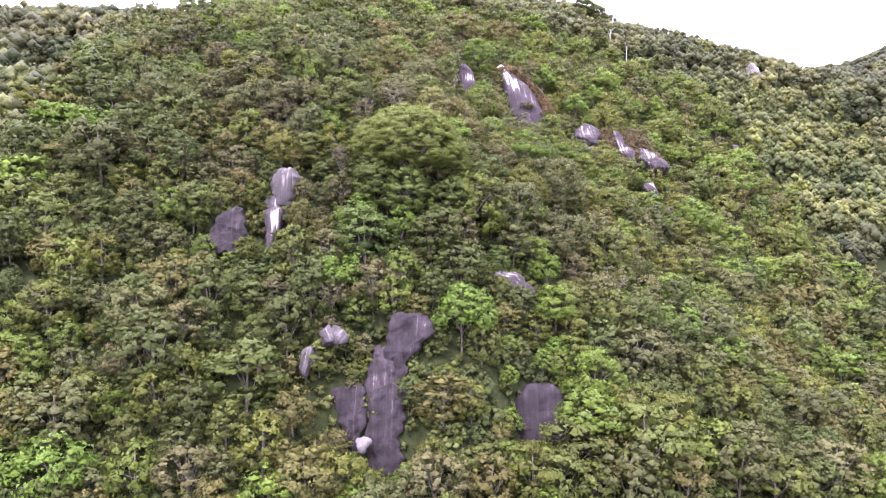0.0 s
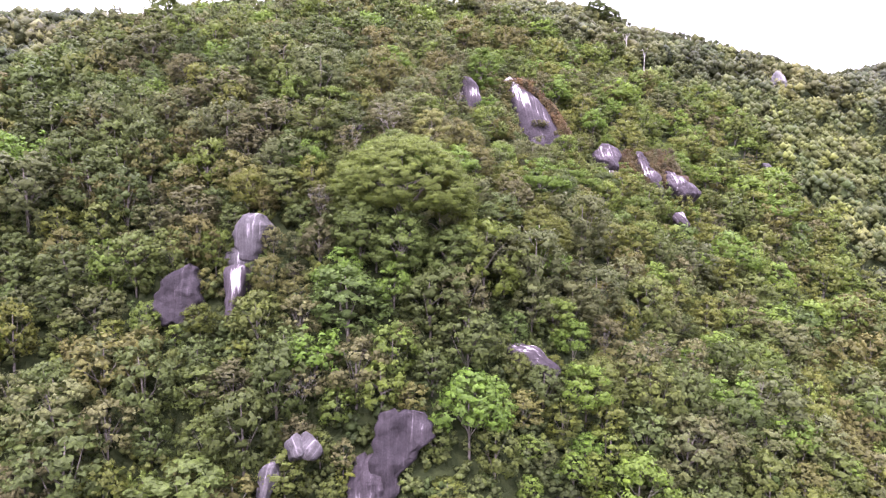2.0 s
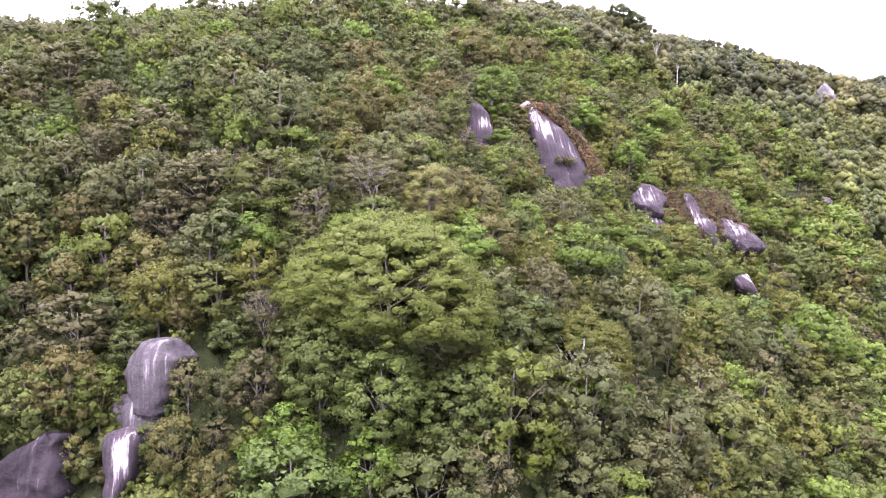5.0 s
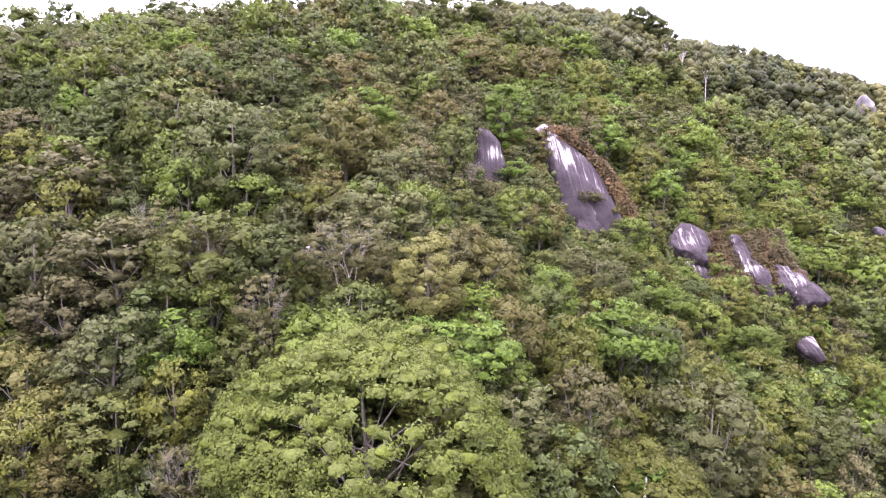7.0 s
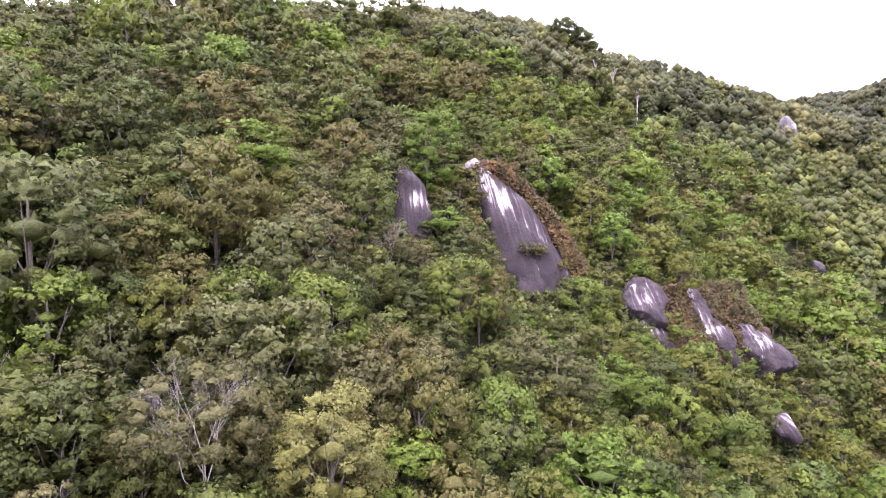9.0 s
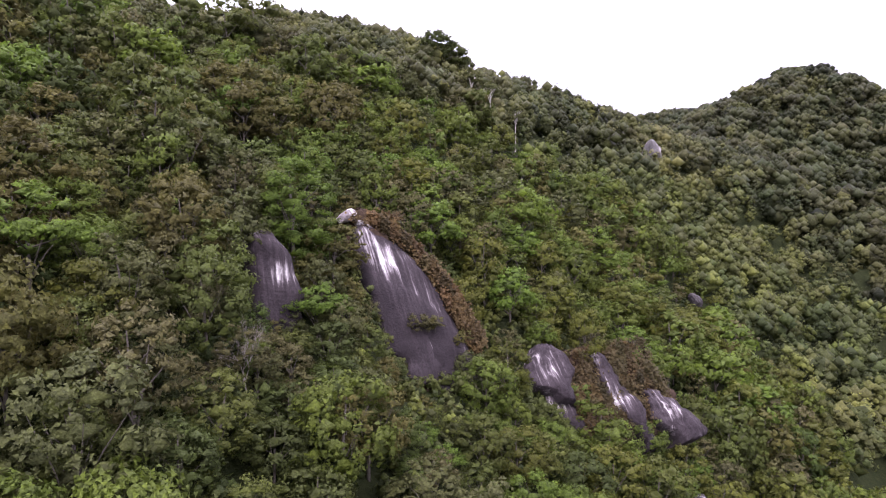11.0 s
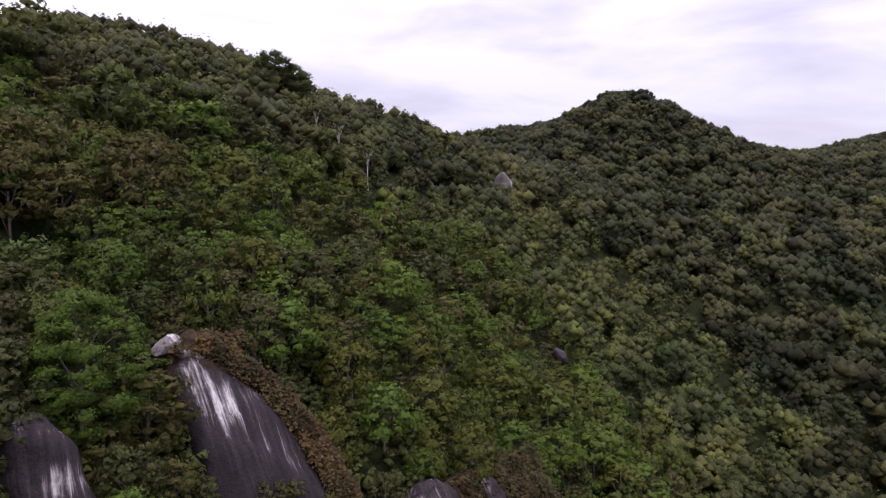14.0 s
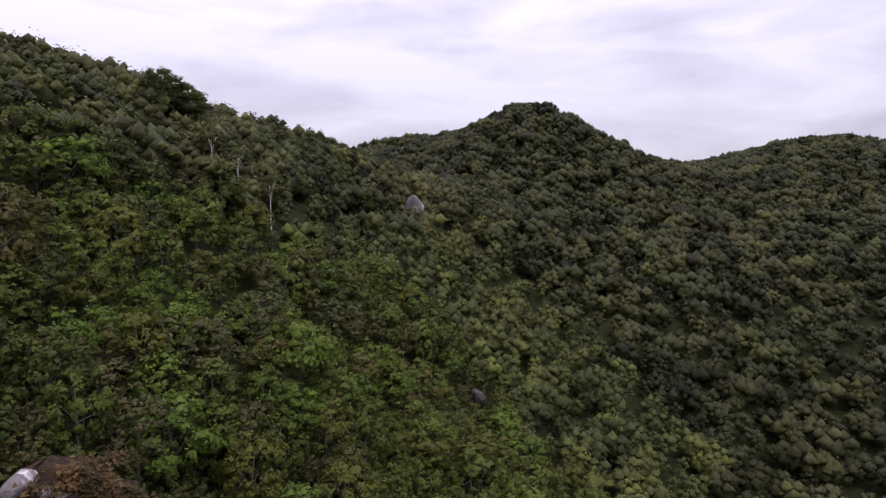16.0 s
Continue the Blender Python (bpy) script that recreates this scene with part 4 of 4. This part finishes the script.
# The nearer slope, tree by tree.
site_rng = np.random.default_rng(11)


def patch(x, y, s, k):
    return noise.noise(Vector((x / s, y / s, k)))


def pick_kind(x, y, z, u):
    """Stands of like trees: the chances drift over the plan."""
    a, b, c = patch(x, y, 26, 1.3), patch(x, y, 19, 7.7), patch(x, y, 40, 4.1)
    up = min(1.0, max(0.0, (z - 45) / 65))
    west = x < 2
    # dark-leaved kinds favoured on these stretches, putting shade into their colour
    shade = 0.26 if (x < -15 and 95 < y < 172) or (x > 24 and y < 120) else 0.0
    fresh = 0.26 if x > 24 and y > 168 else 0.0
    chances = [
        ("dark_broadleaf_tree", 0.15 + 0.3 * a + 0.05 * up + shade - fresh), ("broadleaf_tree", 0.18), ("bushy_tree", 0.16 - 0.1 * a + fresh - shade * 0.5), ("grey_green_tree", 0.10 + 0.10 * up + 0.2 * c - fresh * 0.4),
        ("lime_green_tree", 0.11 - (0.12 if west else 0.05) * up - 0.2 * a + 0.1 * b + fresh - shade * 0.5),
        ("olive_tree", 0.13 - 0.1 * a - fresh * 0.25), ("pale_leaved_tree", (0.06 if y > 115 else 0.01) + 0.12 * b - shade * 0.3), ("brownish_tree", (0.07 + 0.24 * c) * up + shade * 0.2 if west else 0.01),
        ("flat_topped_tree", 0.07 - 0.1 * b + fresh * 0.5), ("vine_covered_tree", 0.03 - 0.1 * c)]
    total = sum(max(0.01, v) for _, v in chances)
    for name, v in chances:
        u -= max(0.01, v) / total
        if u <= 0:
            return name
    return "broadleaf_tree"


def clear_of_rocks(x, y, grow=1.0):
    return all(((x - cx) / (rx * grow)) ** 2 + ((y - cy) / (ry * grow)) ** 2 > 1 for cx, cy, rx, ry in CLEARINGS)


NEAR = (-84, 112, 58, 262)
STEP = 5.2
near_sites = []
row = 0
yy = NEAR[2]
while yy < NEAR[3]:
    xx = NEAR[0] + (row % 2) * STEP / 2
    while xx < NEAR[1]:
        x, y = xx + site_rng.uniform(-1.7, 1.7), yy + site_rng.uniform(-1.6, 1.6)
        near_sites.append((x, y, *site_rng.uniform(0, 1, 4)))
        xx += STEP
    yy += STEP * 0.87
    row += 1
heights = ground_z([s[0] for s in near_sites], [s[1] for s in near_sites])
for (x, y, u, v, w, q), z in zip(near_sites, heights):
    name = pick_kind(x, y, z, u)
    if not clear_of_rocks(x, y) or any((x - kx) ** 2 + (y - ky) ** 2 < (0.72 * kr) ** 2 for kx, ky, kr in STANDING):
        continue
    if USED.get(name, 0) >= 298:
        name = min(USED, key=USED.get)
    size = 0.7 + 0.55 * v ** 1.4 + (0.34 if q > 0.88 else 0)
    if any((x - sx) ** 2 + (y - sy) ** 2 < (0.45 * sr + (1.8 if sr < 6 else 0)) ** 2 for sx, sy, sr in SPECIMENS):
        continue
    tall = 0.9 + 0.3 * w
    size *= max(0.3, 1 - float(shelf(x, y)[0]) / 9.0)
    shrink = min(1.0, float(headroom(x, y, z)[0]) / (9.0 * size * tall))
    share = room_for(x, y, z, 9.0 * size * tall * shrink, 3.4 * size * shrink ** 0.25)
    size, tall = size * share ** 0.75, tall * share ** 0.25
    if shrink * size < 0.2:
        continue
    USED[name] = USED.get(name, 0) + 1
    plant(name, x, y, z - 0.3, size * shrink ** 0.25, 360 * q, tall * shrink ** 0.75)
    PLANTED.append((x, y, 3.3 * size * shrink ** 0.25))

# Young trees in the openings that are left between them.
fill_rng = np.random.default_rng(23)
grown = np.array(PLANTED)
bulky = np.array([(sx, sy, 0.62 * sr) for sx, sy, sr in SPECIMENS])
for yy in np.arange(NEAR[2], 215.0, 2.7):
    for xx in np.arange(-60.0, 76.0, 2.7):
        x, y = xx + fill_rng.uniform(-1, 1), yy + fill_rng.uniform(-1, 1)
        u, q = fill_rng.uniform(0, 1, 2)
        if (np.hypot(grown[:, 0] - x, grown[:, 1] - y) < 0.72 * grown[:, 2] + 0.8).any() or (np.hypot(bulky[:, 0] - x, bulky[:, 1] - y) < bulky[:, 2]).any():
            continue
        if not clear_of_rocks(x, y, 0.97):
            continue
        z = float(ground_z(x, y)[0])
        name = pick_kind(x, y, z, u)
        if USED.get(name, 0) >= 298:
            name = min(USED, key=USED.get)
        USED[name] = USED.get(name, 0) + 1
        size = fill_rng.uniform(0.46, 0.66)
        size *= room_for(x, y, z, 9 * size, 3.2 * size)
        if size < 0.15:
            continue
        plant(name, x, y, z - 0.3, size, 360 * q, fill_rng.uniform(0.9, 1.2))
        grown = np.vstack([grown, (x, y, 3.3 * size)])

# Low shrubs that close up to the rocks.
shrub_rng = np.random.default_rng(17)
shrub_stock = []
for leaf in ("olive", "mid", "fresh", "brown", "grey", "lime"):
    (tv, tf), _ = limbs(shrub_rng, 2.4, 0.3, 1.3, 0.05, 3)
    cv, cf, cn = crown(shrub_rng, 2.4, 0.1, 1.35, 14, 0.34, 320, 0.11, 0.0, 0.6)
    shrub_stock.append((mesh_object("stem", tv, tf, BARK, True), foliage_mesh("foliage", cv, cf, cn, LEAVES[leaf])))
shrub_spots = []
for cx, cy, rx, ry in CLEARINGS:
    for _ in range(int(rx * ry * 0.5)):
        a, g = shrub_rng.uniform(0, 2 * math.pi), shrub_rng.uniform(0.25, 1.05) ** 0.5
        shrub_spots.append((cx + rx * g * math.cos(a), cy + ry * g * math.sin(a)))
shrub_z = ground_z([p[0] for p in shrub_spots], [p[1] for p in shrub_spots])
for (x, y), z in zip(shrub_spots, shrub_z):
    stems_me, leaves_me = shrub_stock[int(shrub_rng.integers(0, 6))]
    grow = min(shrub_rng.uniform(0.6, 1.35), float(headroom(x, y, z)[0]) / 2.6)
    grow *= room_for(x, y, z, 2.4 * grow, 1.3 * grow)
    if grow < 0.25:
        continue
    ob = new("shrub")
    tagged(ob, "low leafy shrub growing against the granite", "shrub", "shrubs round the rocks")
    part("stem", stems_me, ob)
    part("foliage", leaves_me, ob)
    ob.matrix_basis = pose(x, y, z - 0.15, 0, 0, shrub_rng.uniform(0, 360)) @ Matrix.Diagonal((grow, grow, grow * shrub_rng.uniform(0.8, 1.2), 1))

for x, y, z, i, grow in ((23.3, 191.6, 85.6, 3, 0.95), (24.7, 191.4, 85.7, 3, 0.85), (25.6, 191.6, 85.6, 0, 0.8), (28.6, 191.6, 83.4, 0, 0.7), (29.6, 192.4, 83.6, 0, 0.8)):
    ob = new("shrub")
    tagged(ob, "brownish shrub rooted on the ledge of the slab", "shrub", "shrubs round the rocks")
    part("stem", shrub_stock[i][0], ob)
    part("foliage", shrub_stock[i][1], ob)
    ob.matrix_basis = pose(x, y, z - 0.3, 0, 0, 60 * i) @ Matrix.Scale(grow, 4)

# ---------- undergrowth and far woods ----------
far_rng = np.random.default_rng(31)


def wood(name, label, x0, x1, y0, y1, step, sprays, size, seen_from=None, mat=None, inside=None, low=False):
    nx, ny = int((x1 - x0) / step), int((y1 - y0) / step)
    ix, iy = np.meshgrid(np.arange(nx), np.arange(ny))
    stray = (0.4 if low else 0.65) * step
    x = x0 + (ix.ravel() + 0.5 * (iy.ravel() % 2)) * step + far_rng.uniform(-stray, stray, nx * ny)
    y = y0 + iy.ravel() * step + far_rng.uniform(-stray, stray, nx * ny)
    keep = np.ones(len(x), bool) if low else ~((x > NEAR[0]) & (x < NEAR[1]) & (y > NEAR[2]) & (y < NEAR[3]))
    if inside is not None:
        keep &= inside(x, y)
    keep &= (x < 200) | (y > 100 + 0.2 * x)  # the low ground to the south-east is left bare, outside the camera's field
    z = ground_z(x, y)
    crest = np.full(len(x), 0.6)  # inner masses swell on crests, so the camera sees no sky beneath the crowns
    if seen_from is not None:
        e = 6.0
        slope = np.stack([-(ground_z(x + e, y) - z) / e, -(ground_z(x, y + e) - z) / e, np.ones(len(x))], 1)
        to = np.asarray(seen_from) - np.stack([x, y, z + 8], 1)
        facing = (unit(slope) * unit(to)).sum(1)
        keep &= facing > -0.72
        crest = np.where(facing < 0.3, 1.0, 0.6)
    x, y, z, crest = x[keep], y[keep], z[keep], crest[keep]
    k = len(x)
    r = (1.9 + 4.0 * far_rng.uniform(0, 1, k) ** 1.7) * step / 5.2
    h = far_rng.uniform(5.4, 8.2, k) + 0.45 * r
    lobes = 4 if low else 9
    if low:
        r = far_rng.uniform(0.65, 1.1, k) * (0.6 + step * 0.4)
        h = r * far_rng.uniform(1.4, 2.8, k)
        size_of = np.zeros(k)
        for share in (0.22, 0.5, 1.0):
            clear = ~(hides(np.stack([x, y, z + share * h], 1)) | hides(np.stack([x, y, z + 0.5 * share * h], 1)))
            size_of = np.where(clear, share, size_of)
        free = size_of > 0
        h, r = h * size_of, r * np.maximum(size_of, 0.85)
        x, y, z, h, r, crest, k = x[free], y[free], z[free], h[free], r[free], crest[free], int(free.sum())
    # lobes spread over the dome of each crown, the last one its inner mass
    rise = np.tile(1 - 1.35 * (np.arange(lobes) + 0.4) / lobes, (k, 1)) + far_rng.uniform(-0.12, 0.12, (k, lobes))
    rise = np.clip(rise, -0.5, 0.98)
    turn = far_rng.uniform(0, 2 * math.pi, (k, 1)) + np.arange(lobes) * 2.39996
    out = far_rng.uniform(0.5, 0.78, (k, lobes))
    tall = (0.5 * h * (0.9 if low else 0.8))[:, None]
    axis = np.stack([np.sqrt(1 - rise ** 2) * np.cos(turn), np.sqrt(1 - rise ** 2) * np.sin(turn), rise], -1)
    lx = x[:, None] + axis[..., 0] * out * r[:, None]
    ly = y[:, None] + axis[..., 1] * out * r[:, None]
    lz = (z + h)[:, None] - tall + axis[..., 2] * out * tall
    lr = far_rng.uniform(0.34, 0.54, (k, lobes)) * r[:, None]
    lx[:, -1], ly[:, -1] = x, y
    lz[:, -1] = z + h * 0.45
    lr[:, -1] = np.minimum(0.55 * h, 0.8 * r)
    middle = np.stack([lx, ly, lz], -1).reshape(-1, 3)
    inner = np.full((k, lobes), 0.76 if size < 0.4 else 0.86)
    inner[:, -1] = np.maximum(crest, 0.8)
    lr, inner = lr.reshape(-1), inner.reshape(-1)
    hearts, heart_faces, hn = clumps(far_rng, middle, lr * inner, 0.85)
    hn = unit(hn * 0.8 + 0.45 * unit(hearts - np.repeat(np.stack([x, y, z + h * 0.5], 1), 6 * lobes, 0)))
    each = max(3, sprays // lobes)
    keep_way = np.repeat(axis.reshape(-1, 3), each, 0)
    d = unit(far_rng.normal(size=(k * lobes * each, 3)) + keep_way * 0.7 + (0, 0, 0.3))
    c = np.repeat(middle, each, 0) + d * np.repeat(lr, each)[:, None] * (1, 1, 0.88) * far_rng.uniform(0.66, 1.2, (len(d), 1))
    lv, lf = leaf_cards(far_rng, c, d + (0, 0, 0.2) + far_rng.normal(0, 0.28, d.shape), size, 0.75)
    shade = np.repeat(unit(d * 0.75 + keep_way * 0.45 + far_rng.normal(0, 0.1, d.shape)), 3, 0)
    ob = new(name, foliage_mesh(name, np.vstack([hearts, lv]), heart_faces.tolist() + (lf + len(hearts)).tolist(), np.vstack([hn, shade]), mat or WOOD_LEAVES))
    return tagged(ob, label, "undergrowth" if low else "forest", kind="stuff")


VALE = (25, 110, 105)


def on_spur(x, y):
    return (x > 55) & (x < 178) & (y > 190 + 0.25 * (x - 60)) & (y < 262 + 0.36 * (x - 60))


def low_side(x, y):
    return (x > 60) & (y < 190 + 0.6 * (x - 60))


def beside_rocks(x, y):
    return ~np.array([clear_of_rocks(a, b, 1.5) for a, b in zip(x, y)], bool) | (headroom(x, y, ground_z(x, y)) < 9)


wood("hill_forest", "dense dark green forest on the upper hillside", -190, 200, 66, 365, 5.0, 77, 0.36, VALE, HILL_LEAVES, lambda x, y: ~on_spur(x, y) & ~low_side(x, y))
# the darker far-wood leaf colour stands in for shade on this side
wood("hill_forest", "forest on the valley side of the spur, its shade put into darker leaves", 60, 200, 66, 300, 5.0, 77, 0.36, VALE, WOOD_LEAVES, lambda x, y: ~on_spur(x, y) & low_side(x, y))
wood("spur_forest", "low fresh green woodland down the side of the spur", 55, 180, 180, 310, 4.3, 91, 0.32, VALE, SPUR_LEAVES, on_spur)
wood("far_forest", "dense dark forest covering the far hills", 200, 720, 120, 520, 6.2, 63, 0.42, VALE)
wood("valley_forest", "forest on the low ground of the valley", -190, 200, -90, 66, 8.0, 27, 0.6)
wood("undergrowth", "dark green undergrowth of shrubs and creepers on the slope", NEAR[0], NEAR[1], NEAR[2], 215, 2.2, 18, 0.28, None, SHRUB_LEAVES, None, True)
wood("undergrowth", "low green creepers and shrubs closing round the granite", NEAR[0], NEAR[1], NEAR[2], NEAR[3], 1.35, 40, 0.17, None, SHRUB_LEAVES, beside_rocks, True)

dry_rng = np.random.default_rng(51)


def ferns(label, centre, back, turn, count, spread, leaf=0.2):
    """Tufts of dry fern over a bank; spread gives places across and up the bank."""
    m = np.array(pose(*centre, 0, 0, turn) @ pose(0, 0, 0, -back, 0, 0))
    tufts = count // 60
    u, v = spread(tufts)
    p = np.repeat(np.stack([u, -0.7 + 0 * u, v], 1), 60, 0) + dry_rng.normal(0, 0.38, (tufts * 60, 3)) * (1, 0.8, 1)
    p = p @ m[:3, :3].T + m[:3, 3]
    verts, faces = leaf_cards(dry_rng, p, dry_rng.normal(0, 0.5, p.shape) + (0.1, -0.5, 0.8), leaf)
    return tagged(new("dry_ferns", mesh_object("dry_ferns", verts, faces.tolist(), DRY_LEAVES)), label, "ferns", kind="stuff")


def round_slab(k):
    v = dry_rng.uniform(-8, 11.8, k)
    edge = np.interp(v, np.linspace(-9.5, 9.5, len(SLAB_EDGES)), [e[1] for e in SLAB_EDGES])
    return np.where(v > 10.6, dry_rng.uniform(-5, 2.0, k), edge + dry_rng.uniform(0.2, 2.0, k)), v


ferns("rusty brown dry ferns and grass beside the slab", SLAB[0], SLAB[1], SLAB[2], 15000, round_slab)
ferns("dry brownish ferns between the broken slabs", (51.5, 194.2, 75.0), 38, 12, 15000, lambda k: (dry_rng.uniform(-7.5, 10.0, k), dry_rng.uniform(-6, 6, k)))
